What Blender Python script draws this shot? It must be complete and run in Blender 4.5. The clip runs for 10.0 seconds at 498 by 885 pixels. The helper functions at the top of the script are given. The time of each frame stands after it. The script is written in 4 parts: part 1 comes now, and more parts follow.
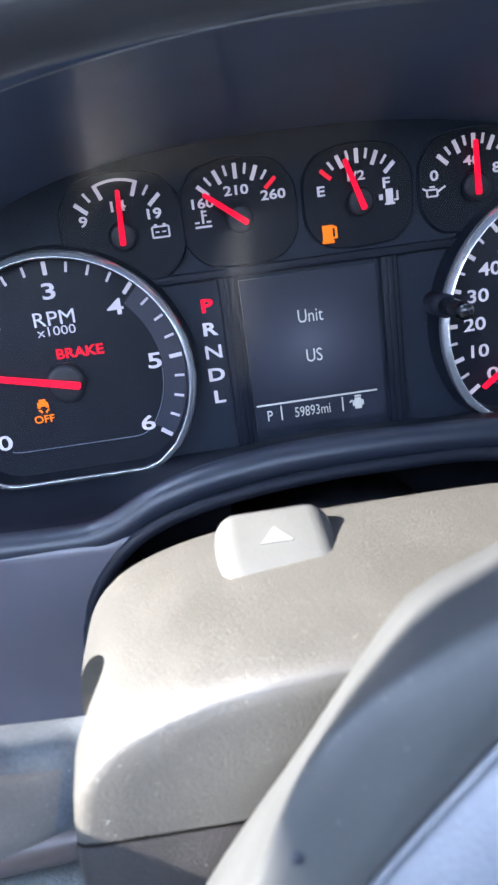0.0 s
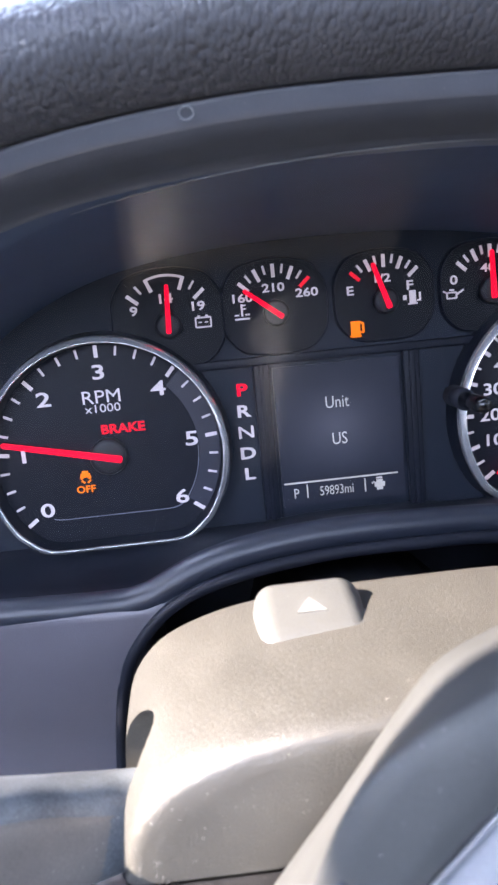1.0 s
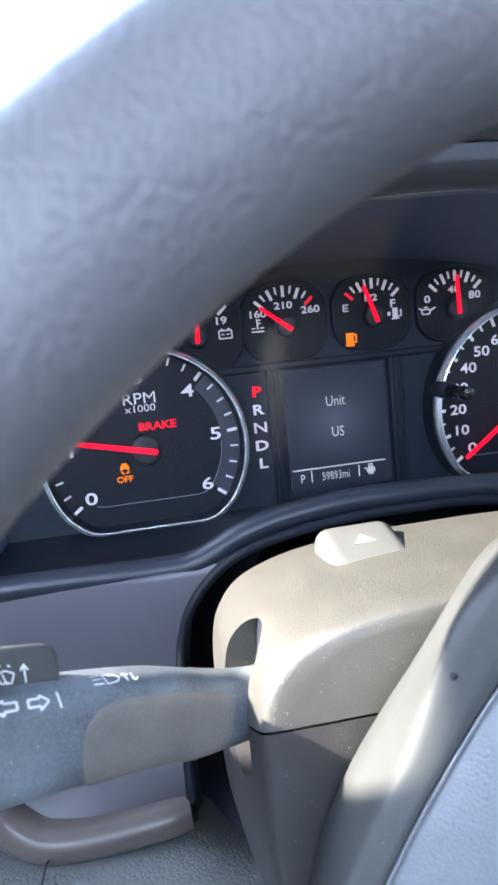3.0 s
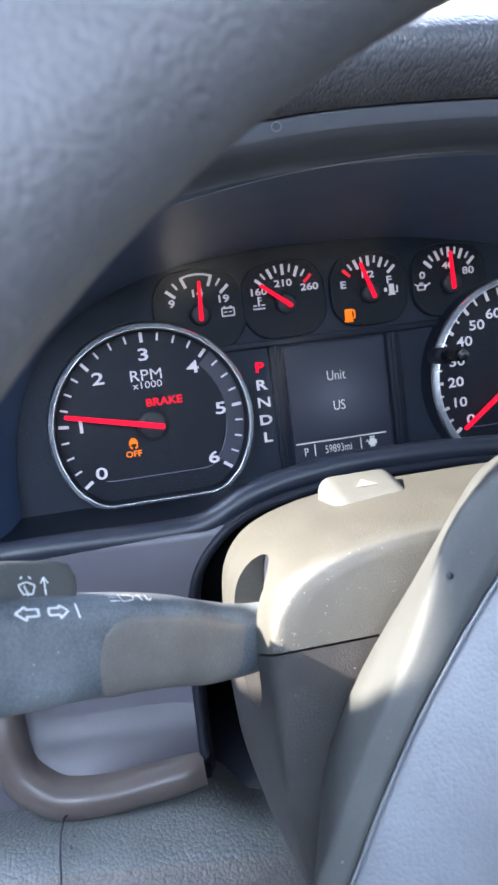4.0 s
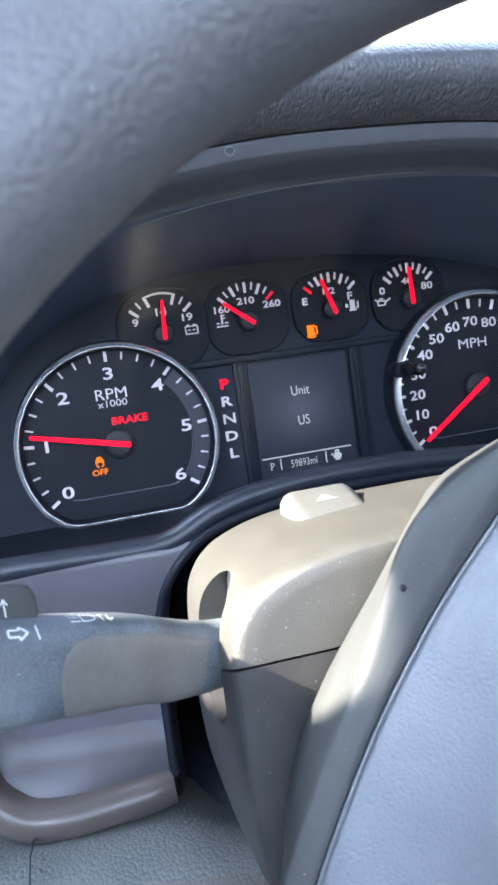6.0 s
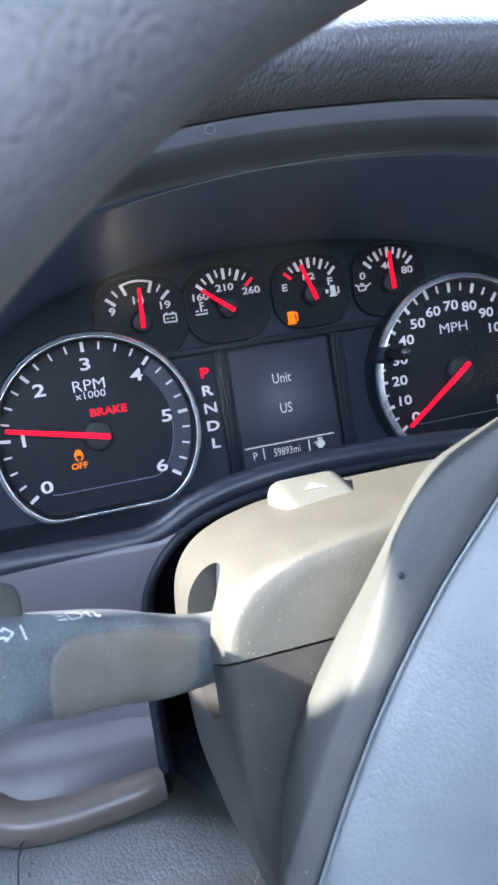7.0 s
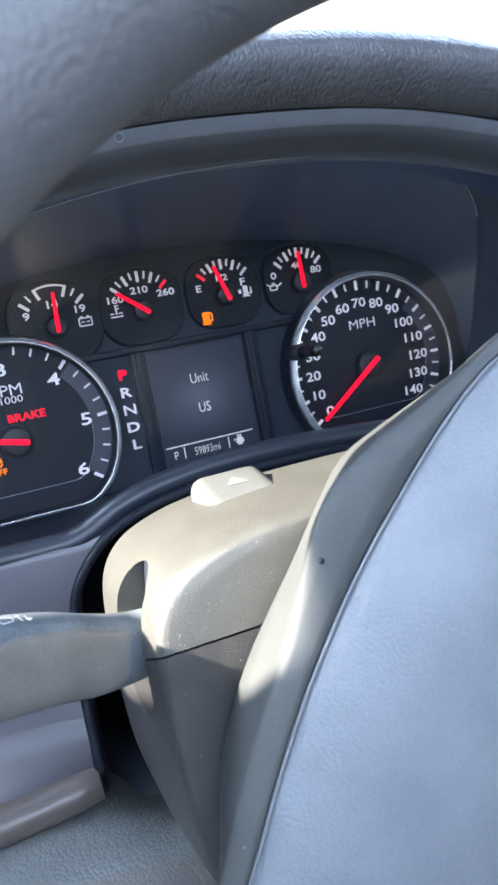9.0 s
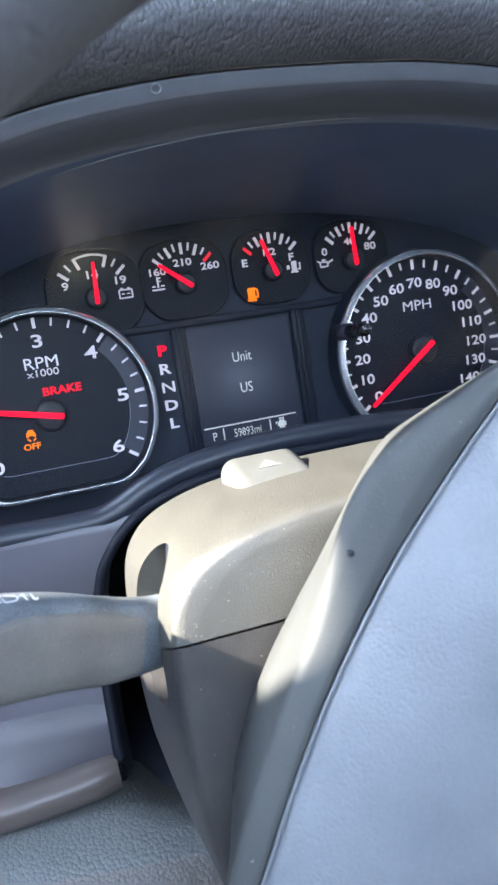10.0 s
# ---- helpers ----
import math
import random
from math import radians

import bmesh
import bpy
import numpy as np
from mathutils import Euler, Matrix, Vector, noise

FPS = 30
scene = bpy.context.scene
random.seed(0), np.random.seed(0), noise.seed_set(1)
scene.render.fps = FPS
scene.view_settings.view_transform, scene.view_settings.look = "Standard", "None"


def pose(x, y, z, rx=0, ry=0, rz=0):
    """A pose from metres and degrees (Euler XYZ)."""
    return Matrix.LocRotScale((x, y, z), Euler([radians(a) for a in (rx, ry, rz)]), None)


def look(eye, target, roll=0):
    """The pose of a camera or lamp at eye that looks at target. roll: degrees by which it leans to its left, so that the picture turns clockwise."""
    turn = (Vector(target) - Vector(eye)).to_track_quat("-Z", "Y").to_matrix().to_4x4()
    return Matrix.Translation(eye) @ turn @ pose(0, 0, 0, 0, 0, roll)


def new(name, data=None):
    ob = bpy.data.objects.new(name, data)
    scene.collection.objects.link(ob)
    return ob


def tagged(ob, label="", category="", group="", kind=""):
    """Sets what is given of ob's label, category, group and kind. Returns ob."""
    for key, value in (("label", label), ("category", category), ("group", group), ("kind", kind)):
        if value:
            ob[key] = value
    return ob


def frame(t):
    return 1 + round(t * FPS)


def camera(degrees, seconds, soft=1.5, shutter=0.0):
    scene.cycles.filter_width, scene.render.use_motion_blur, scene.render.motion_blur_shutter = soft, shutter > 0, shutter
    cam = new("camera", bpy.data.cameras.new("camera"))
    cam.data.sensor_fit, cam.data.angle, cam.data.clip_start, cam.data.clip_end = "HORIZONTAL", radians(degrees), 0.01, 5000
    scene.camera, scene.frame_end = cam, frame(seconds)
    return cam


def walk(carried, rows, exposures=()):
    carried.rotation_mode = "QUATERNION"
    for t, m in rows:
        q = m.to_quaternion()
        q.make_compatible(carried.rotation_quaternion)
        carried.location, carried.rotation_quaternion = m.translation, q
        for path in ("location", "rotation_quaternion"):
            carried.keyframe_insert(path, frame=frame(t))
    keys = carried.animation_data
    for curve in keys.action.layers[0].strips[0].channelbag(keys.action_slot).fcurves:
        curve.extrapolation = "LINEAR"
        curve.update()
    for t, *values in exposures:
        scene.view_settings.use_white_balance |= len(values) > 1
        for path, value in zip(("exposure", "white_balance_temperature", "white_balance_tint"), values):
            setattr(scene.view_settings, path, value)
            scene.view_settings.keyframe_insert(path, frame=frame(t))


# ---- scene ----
cam = camera(37.3, 10.0, soft=2.6)
PATH = [
    (0, (-0.046, -0.316, 0.833), (0.05, 1.597, 0.257), -7.6),
    (0.5, (-0.047, -0.318, 0.834), (0.041, 1.604, 0.286), -7.0),
    (1, (-0.056, -0.336, 0.841), (0.041, 1.625, 0.459), -5.6),
    (1.5, (-0.061, -0.349, 0.842), (0.109, 1.626, 0.579), -5.2),
    (2, (-0.068, -0.35, 0.835), (0.187, 1.614, 0.557), -5.4),
    (2.5, (-0.087, -0.361, 0.839), (0.212, 1.594, 0.541), -5.5),
    (2.7, (-0.1, -0.377, 0.842), (0.23, 1.569, 0.52), -5.6),
    (3.8, (-0.127, -0.404, 0.811), (0.194, 1.554, 0.553), -6.8),
    (4, (-0.12, -0.408, 0.811), (0.206, 1.549, 0.561), -7.2),
    (4.5, (-0.113, -0.412, 0.81), (0.227, 1.546, 0.579), -7.7),
    (5, (-0.116, -0.408, 0.811), (0.239, 1.548, 0.593), -7.9),
    (5.5, (-0.116, -0.411, 0.812), (0.259, 1.542, 0.598), -8.0),
    (5.7, (-0.115, -0.413, 0.813), (0.267, 1.539, 0.596), -8.0),
    (6.8, (-0.115, -0.407, 0.809), (0.328, 1.527, 0.56), -8.9),
    (7, (-0.118, -0.405, 0.811), (0.34, 1.525, 0.554), -9.1),
    (7.5, (-0.119, -0.411, 0.808), (0.435, 1.489, 0.519), -10.4),
    (8, (-0.125, -0.414, 0.809), (0.549, 1.443, 0.492), -11.1),
    (8.5, (-0.126, -0.412, 0.81), (0.552, 1.444, 0.502), -11.0),
    (9, (-0.121, -0.413, 0.812), (0.541, 1.45, 0.514), -10.7),
    (9.5, (-0.115, -0.408, 0.81), (0.497, 1.473, 0.514), -10.0),
    (10, (-0.109, -0.398, 0.805), (0.41, 1.509, 0.501), -9.0),
]
STOPS = 3.11
walk(cam, [(t, look(eye, target, roll)) for t, eye, target, roll in PATH],
     [(0.0, STOPS + 0.05, 6380, 16), (0.5, STOPS, 6600, 19), (1.0, STOPS + 0.02, 7050, 23), (1.5, STOPS + 0.04, 6960, 20), (2.0, STOPS + 0.06, 7000, 19), (2.5, STOPS + 0.03, 6680, 15), (4.0, STOPS - 0.02, 6880, 13), (4.6, STOPS + 0.05, 6850, 13), (5.5, STOPS + 0.05, 6820, 13), (6.5, STOPS + 0.08, 6760, 11),
      (8.0, STOPS + 0.04, 6760, 10), (10.0, STOPS + 0.08, 6780, 11)])

cam.data.dof.use_dof = True
cam.data.dof.focus_distance, cam.data.dof.aperture_fstop = 0.32, 34.0

# ---- light ----
TO_SUN = Vector((-0.830, -0.105, 0.545)).normalized()
world = bpy.data.worlds.new("sky")
scene.world = world
world.use_nodes = True
wn = world.node_tree
sky = wn.nodes.new("ShaderNodeTexSky")
sky.sky_type, sky.sun_disc = "NISHITA", False
sky.sun_elevation = math.asin(TO_SUN.z)
sky.sun_rotation = math.atan2(TO_SUN.x, TO_SUN.y)
sky.dust_density = 1.5
bg = wn.nodes["Background"]
bg.inputs["Strength"].default_value = 0.09
wn.links.new(sky.outputs[0], bg.inputs["Color"])
sun_data = bpy.data.lights.new("sun", "SUN")
sun_data.energy, sun_data.angle, sun_data.color = 4.7, radians(0.6), (1.0, 0.965, 0.885)
sun = new("sun", sun_data)
sun.matrix_world = Matrix.Translation((-3, 0, 4)) @ TO_SUN.to_track_quat("Z", "Y").to_matrix().to_4x4()
# the sky's light in the openings of the cab
for spot_at, aim, wide, high, watts in (((0.02, 0.27, 1.13), (-0.1, -0.5, 0.7), 1.25, 0.80, 7.6), ((-0.675, -0.255, 1.10), (0.1, -0.20, 0.75), 0.20, 0.20, 1.5), ((-0.655, -0.78, 1.10), (0.0, -0.15, 0.62), 0.80, 0.32, 1.9),
                                        ((1.285, -0.30, 1.11), (0.0, -0.30, 0.75), 1.30, 0.34, 0.6), ((-0.05, -1.47, 1.15), (-0.05, 0.0, 0.75), 1.1, 0.36, 1.7)):
    lamp_data = bpy.data.lights.new("window_light", "AREA")
    lamp_data.shape, lamp_data.size, lamp_data.size_y, lamp_data.energy, lamp_data.color = "RECTANGLE", wide, high, watts, (0.53, 0.705, 1.0)
    new("window_light", lamp_data).matrix_world = look(spot_at, aim)


# ---- materials ----
def material(name, color, rough=0.5, metal=0.0, grain=0.0, scale=900.0, kind="noise", vary=0.15, dust=0.0, spec=0.5, coat=0.0,
             emit=None, glow=0.0, dust_color=(0.62, 0.60, 0.55), stretch=(1, 1, 1), depth=0.0006):
    """Principled surface with colour variation at two scales, relief by noise or cells, and optional dust specks."""
    m = bpy.data.materials.new(name)
    m.use_nodes = True
    nt = m.node_tree
    b = nt.nodes["Principled BSDF"]
    link = nt.links.new
    tc = nt.nodes.new("ShaderNodeTexCoord")
    mp = nt.nodes.new("ShaderNodeMapping")
    mp.inputs["Scale"].default_value = stretch
    link(tc.outputs["Object"], mp.inputs[0])
    big = nt.nodes.new("ShaderNodeTexNoise")
    big.inputs["Scale"].default_value, big.inputs["Detail"].default_value = 38.0, 5.0
    link(mp.outputs[0], big.inputs[0])
    fine = nt.nodes.new("ShaderNodeTexNoise")
    fine.inputs["Scale"].default_value, fine.inputs["Detail"].default_value = scale * 0.8, 3.0
    link(mp.outputs[0], fine.inputs[0])
    mixn = nt.nodes.new("ShaderNodeMath")
    mixn.operation = "MULTIPLY_ADD"
    link(big.outputs[0], mixn.inputs[0])
    mixn.inputs[1].default_value = 0.7
    half = nt.nodes.new("ShaderNodeMath")
    half.operation = "MULTIPLY"
    half.inputs[1].default_value = 0.3
    link(fine.outputs[0], half.inputs[0])
    link(half.outputs[0], mixn.inputs[2])
    ramp = nt.nodes.new("ShaderNodeMapRange")
    ramp.inputs[1].default_value, ramp.inputs[2].default_value = 0.3, 0.7
    ramp.inputs[3].default_value, ramp.inputs[4].default_value = 1.0 - vary, 1.0 + vary
    link(mixn.outputs[0], ramp.inputs[0])
    col = nt.nodes.new("ShaderNodeMix")
    col.data_type, col.blend_type = "RGBA", "MULTIPLY"
    col.inputs[0].default_value = 1.0
    col.inputs[6].default_value = (*color, 1)
    link(ramp.outputs[0], col.inputs[7])
    out = col.outputs[2]
    if dust:
        cells = nt.nodes.new("ShaderNodeTexVoronoi")
        cells.inputs["Scale"].default_value = 380.0
        link(tc.outputs["Object"], cells.inputs[0])
        dots = nt.nodes.new("ShaderNodeMapRange")
        dots.inputs[1].default_value, dots.inputs[2].default_value = 0.05, 0.13
        dots.inputs[3].default_value, dots.inputs[4].default_value = 1.0, 0.0
        link(cells.outputs["Distance"], dots.inputs[0])
        veil = nt.nodes.new("ShaderNodeTexNoise")
        veil.inputs["Scale"].default_value, veil.inputs["Detail"].default_value = 70.0, 6.0
        link(tc.outputs["Object"], veil.inputs[0])
        vr = nt.nodes.new("ShaderNodeMapRange")
        vr.inputs[1].default_value, vr.inputs[2].default_value = 0.5, 0.68
        vr.inputs[3].default_value, vr.inputs[4].default_value = 0.0, 1.0
        link(veil.outputs[0], vr.inputs[0])
        mul = nt.nodes.new("ShaderNodeMath")
        mul.operation = "MULTIPLY"
        link(dots.outputs[0], mul.inputs[0])
        link(vr.outputs[0], mul.inputs[1])
        add = nt.nodes.new("ShaderNodeMath")
        add.operation = "MULTIPLY_ADD"
        link(vr.outputs[0], add.inputs[0])
        add.inputs[1].default_value = 0.05
        link(mul.outputs[0], add.inputs[2])
        amt = nt.nodes.new("ShaderNodeMath")
        amt.operation = "MULTIPLY"
        amt.inputs[1].default_value = dust
        link(add.outputs[0], amt.inputs[0])
        dm = nt.nodes.new("ShaderNodeMix")
        dm.data_type = "RGBA"
        link(amt.outputs[0], dm.inputs[0])
        link(out, dm.inputs[6])
        dm.inputs[7].default_value = (*dust_color, 1)
        out = dm.outputs[2]
    link(out, b.inputs["Base Color"])
    rr = nt.nodes.new("ShaderNodeMapRange")
    rr.inputs[3].default_value, rr.inputs[4].default_value = max(0.02, rough - 0.03), min(1.0, rough + 0.03)
    link(big.outputs[0], rr.inputs[0])
    link(rr.outputs[0], b.inputs["Roughness"])
    b.inputs["Metallic"].default_value = metal
    b.inputs["Specular IOR Level"].default_value = spec
    b.inputs["Coat Weight"].default_value = coat
    if grain:
        bump = nt.nodes.new("ShaderNodeBump")
        bump.inputs["Strength"].default_value, bump.inputs["Distance"].default_value = grain, depth
        if kind == "pebble":
            warp = nt.nodes.new("ShaderNodeVectorMath")
            warp.operation = "MULTIPLY_ADD"
            wob = nt.nodes.new("ShaderNodeTexNoise")
            wob.inputs["Scale"].default_value = scale * 0.6
            link(mp.outputs[0], wob.inputs[0])
            link(wob.outputs["Color"], warp.inputs[0])
            warp.inputs[1].default_value = (0.3 / scale,) * 3
            link(mp.outputs[0], warp.inputs[2])
            vor = nt.nodes.new("ShaderNodeTexVoronoi")
            vor.feature = "F1"
            vor.inputs["Scale"].default_value = scale
            link(warp.outputs[0], vor.inputs[0])
            dome = nt.nodes.new("ShaderNodeMath")
            dome.operation = "POWER"
            dome.inputs[1].default_value = 2.0
            link(vor.outputs["Distance"], dome.inputs[0])
            cap = nt.nodes.new("ShaderNodeMath")
            cap.operation = "MULTIPLY_ADD"
            cap.inputs[1].default_value, cap.inputs[2].default_value = -1.6, 1.0
            link(dome.outputs[0], cap.inputs[0])
            link(cap.outputs[0], bump.inputs["Height"])
        else:
            tex = nt.nodes.new("ShaderNodeTexNoise")
            tex.inputs["Scale"].default_value, tex.inputs["Detail"].default_value = scale, 2.0
            link(mp.outputs[0], tex.inputs[0])
            link(tex.outputs[0], bump.inputs["Height"])
        link(bump.outputs[0], b.inputs["Normal"])
    if emit:
        b.inputs["Emission Color"].default_value = (*emit, 1)
        b.inputs["Emission Strength"].default_value = glow
    return m


PAD = material("padded_vinyl", (0.076, 0.078, 0.087), 0.42, grain=0.9, scale=760, kind="pebble", stretch=(1.0, 0.60, 0.60), depth=0.00040, dust=0.06, spec=0.35)
LINER = material("visor_plastic", (0.062, 0.070, 0.086), 0.42, grain=0.25, scale=1800, dust=0.12, depth=0.0002)
BLACK = material("black_plastic", (0.0075, 0.0095, 0.0160), 0.5, grain=0.2, scale=1500, depth=0.0002, spec=0.20)
MASK = material("gauge_mask", (0.008, 0.0125, 0.022), 0.55, grain=0.2, scale=1500, depth=0.0002, spec=0.25)
# the lens's bluish reflection is put into this inner visor colour
CEILING = material("visor_reflection_blue", (0.042, 0.068, 0.125), 0.6, grain=0.2, scale=1500, depth=0.0002, spec=0.2, dust=0.03)
RIDGE_PLASTIC = material("ridge_plastic", (0.013, 0.017, 0.027), 0.38, grain=0.2, scale=1800, depth=0.0002)
VISOR_EDGE = material("visor_edge_plastic", (0.078, 0.084, 0.098), 0.36, grain=0.2, scale=1800, dust=0.1, depth=0.0001)
GAP = material("gap_black", (0.022, 0.026, 0.036), 0.45)
GLOSS = material("gloss_black", (0.006, 0.007, 0.009), 0.16, vary=0.1)
FACE = material("gauge_face", (0.0062, 0.0075, 0.0125), 0.42, grain=0.08, scale=2200, depth=0.0001, spec=0.18)
POD_FACE = material("small_gauge_face", (0.0035, 0.0042, 0.0070), 0.42, grain=0.08, scale=2200, depth=0.0001, spec=0.16)
RING_LIT = material("lit_ring_face", (0.022, 0.025, 0.040), 0.35)
FACE_LINE = material("gauge_line", (0.16, 0.17, 0.21), 0.4)
HUBCAP = material("needle_cap", (0.016, 0.016, 0.019), 0.45, spec=0.3)
CHROME = material("chrome", (0.93, 0.94, 0.96), 0.26, metal=0.78, vary=0.05)
INK = material("lit_white_print", (0.46, 0.45, 0.49), 0.6, vary=0.06, emit=(0.86, 0.82, 0.95), glow=0.036)
REDLIT = material("lit_red", (0.60, 0.006, 0.02), 0.6, vary=0.05, spec=0.1, emit=(1.0, 0.002, 0.03), glow=0.14)
REDMARK = material("red_print", (0.55, 0.03, 0.04), 0.5, emit=(1.0, 0.01, 0.04), glow=0.074, spec=0.1)
RED_LAMP = material("lit_red_lamp", (0.30, 0.01, 0.02), 0.6, vary=0.05, spec=0.1, emit=(1.0, 0.008, 0.03), glow=0.10)
AMBER_LAMP = material("lit_amber_lamp", (0.35, 0.10, 0.01), 0.6, vary=0.05, spec=0.1, emit=(1.0, 0.20, 0.004), glow=0.12)


def screen_material():
    """Dark display with its backlight strongest behind the middle."""
    m = material("display_glass", (0.007, 0.010, 0.019), 0.35, vary=0.1, spec=0.22, emit=(0.34, 0.43, 0.66), glow=0.004)
    nt = m.node_tree
    tc, mp, ball = (nt.nodes.new("ShaderNode" + k) for k in ("TexCoord", "Mapping", "TexGradient"))
    mp.vector_type = "TEXTURE"
    mp.inputs["Location"].default_value, mp.inputs["Scale"].default_value = (0.002, 0.002, 0.779), (0.042, 0.042, 0.036)
    ball.gradient_type = "QUADRATIC_SPHERE"
    power = nt.nodes.new("ShaderNodeMapRange")
    power.inputs[3].default_value, power.inputs[4].default_value = 0.0040, 0.0245
    nt.links.new(tc.outputs["Object"], mp.inputs[0])
    nt.links.new(mp.outputs[0], ball.inputs[0])
    nt.links.new(ball.outputs["Fac"], power.inputs[0])
    nt.links.new(power.outputs[0], nt.nodes["Principled BSDF"].inputs["Emission Strength"])
    return m


SCREEN = screen_material()
DISPLAY_TEXT = material("display_text", (0.30, 0.32, 0.33), 0.6, emit=(0.80, 0.86, 0.86), glow=0.042)
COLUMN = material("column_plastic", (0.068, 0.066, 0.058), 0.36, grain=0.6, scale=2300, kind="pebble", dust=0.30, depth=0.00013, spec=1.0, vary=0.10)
# the column's plastic again, darkened to put the lower half's shade into it
SHADED_SHROUD = material("lower_shroud_plastic", (0.044, 0.041, 0.040), 0.40, grain=0.7, scale=2300, kind="pebble", dust=0.3, depth=0.00013, vary=0.12)
BUTTON = material("button_plastic", (0.088, 0.090, 0.086), 0.40, grain=0.3, scale=1500, dust=0.2, depth=0.0002)
BUTTON_MARK = material("button_print", (0.19, 0.19, 0.18), 0.5)
DUST = material("dust_flakes", (0.36, 0.35, 0.33), 0.9)
WHITE = material("white_print", (0.72, 0.74, 0.74), 0.6)
STALK = material("stalk_plastic", (0.122, 0.140, 0.155), 0.38, grain=0.4, scale=1600, dust=0.9, depth=0.0002, vary=0.75)
STALK_GRIP = material("stalk_grip", (0.180, 0.167, 0.152), 0.46, grain=0.6, scale=1900, dust=0.6, depth=0.0003, vary=0.32)
SPOKE = material("wheel_plastic", (0.061, 0.064, 0.063), 0.56, grain=0.4, scale=1500, dust=0.16, depth=0.0002, spec=0.38)
COVER_EDGE = material("cover_edge_plastic", (0.17, 0.18, 0.195), 0.3, vary=0.05)
AIRBAG = material("airbag_vinyl", (0.146, 0.158, 0.177), 0.42, grain=0.6, scale=1050, kind="pebble", depth=0.00014, dust=0.03)
RIM = material("wheel_leather", (0.120, 0.117, 0.124), 0.46, grain=0.7, scale=880, kind="pebble", depth=0.00020, dust=0.08)
PANEL = material("dash_panel", (0.086, 0.083, 0.100), 0.34, grain=0.2, scale=1700, depth=0.0002, vary=0.06)
FRAME = material("bezel_plastic", (0.092, 0.074, 0.068), 0.30, vary=0.06)
SWITCH = material("switch_panel_plastic", (0.066, 0.062, 0.073), 0.32, grain=0.2, scale=1700, depth=0.0002, vary=0.08, spec=0.35)
KNEE = material("knee_vinyl", (0.122, 0.132, 0.131), 0.29, grain=0.8, scale=640, kind="pebble", depth=0.00030, spec=0.8)
# knee vinyl tinted brown to carry warm bounced light
KNEE_BOUNCE = material("warm_bounce_knee_vinyl", (0.125, 0.115, 0.106), 0.34, grain=0.8, scale=640, kind="pebble", depth=0.00030, spec=0.7)
TRIM = material("cab_trim", (0.185, 0.19, 0.20), 0.7, grain=0.3, scale=300)
HEADLINER = material("headliner", (0.22, 0.25, 0.31), 0.9, grain=0.3, scale=500)
CARPET = material("carpet", (0.17, 0.165, 0.16), 0.95, grain=0.8, scale=420)
PLASTER = material("pale_plaster", (0.82, 0.81, 0.79), 0.9, grain=0.4, scale=40, depth=0.01, vary=0.05)
PAVE = material("pale_paving", (0.60, 0.58, 0.54), 0.9, grain=0.5, scale=60, depth=0.01, vary=0.25)


def glass_material():
    m = bpy.data.materials.new("window_glass")
    m.use_nodes = True
    nt = m.node_tree
    nt.nodes.remove(nt.nodes["Principled BSDF"])
    tr, gl, mx = (nt.nodes.new("ShaderNodeBsdf" + k) for k in ("Transparent", "Glossy", "Transparent"))
    mx = nt.nodes.new("ShaderNodeMixShader")
    tr.inputs[0].default_value = (0.92, 0.95, 0.94, 1)
    gl.inputs["Roughness"].default_value = 0.02
    fr = nt.nodes.new("ShaderNodeFresnel")
    fr.inputs[0].default_value = 1.45
    nt.links.new(fr.outputs[0], mx.inputs[0])
    nt.links.new(tr.outputs[0], mx.inputs[1])
    nt.links.new(gl.outputs[0], mx.inputs[2])
    nt.links.new(mx.outputs[0], nt.nodes["Material Output"].inputs[0])
    return m


GLASS = glass_material()


def lens_material():
    """Clear cover of the gauges; its thin even dust film is tinted blue to paint in haze."""
    m = bpy.data.materials.new("lens_plastic")
    m.use_nodes = True
    nt = m.node_tree
    b = nt.nodes["Principled BSDF"]
    b.inputs["Base Color"].default_value = (0.42, 0.57, 0.84, 1)
    b.inputs["Roughness"].default_value = 0.9
    b.inputs["Specular IOR Level"].default_value = 0.0
    tr, gl = nt.nodes.new("ShaderNodeBsdfTransparent"), nt.nodes.new("ShaderNodeBsdfGlossy")
    gl.inputs["Roughness"].default_value = 0.06
    fr = nt.nodes.new("ShaderNodeFresnel")
    fr.inputs[0].default_value = 1.27
    film, top = nt.nodes.new("ShaderNodeMixShader"), nt.nodes.new("ShaderNodeMixShader")
    dust_haze = nt.nodes.new("ShaderNodeTexNoise")
    dust_haze.inputs["Scale"].default_value, dust_haze.inputs["Detail"].default_value = 22.0, 5.0
    amount = nt.nodes.new("ShaderNodeMapRange")
    amount.inputs[3].default_value, amount.inputs[4].default_value = 0.003, 0.006
    tc = nt.nodes.new("ShaderNodeTexCoord")
    nt.links.new(tc.outputs["Object"], dust_haze.inputs[0])
    nt.links.new(dust_haze.outputs[0], amount.inputs[0])
    nt.links.new(amount.outputs[0], film.inputs[0])
    nt.links.new(tr.outputs[0], film.inputs[1])
    nt.links.new(b.outputs[0], film.inputs[2])
    nt.links.new(fr.outputs[0], top.inputs[0])
    nt.links.new(film.outputs[0], top.inputs[1])
    nt.links.new(gl.outputs[0], top.inputs[2])
    nt.links.new(top.outputs[0], nt.nodes["Material Output"].inputs[0])
    return m


LENS = lens_material()


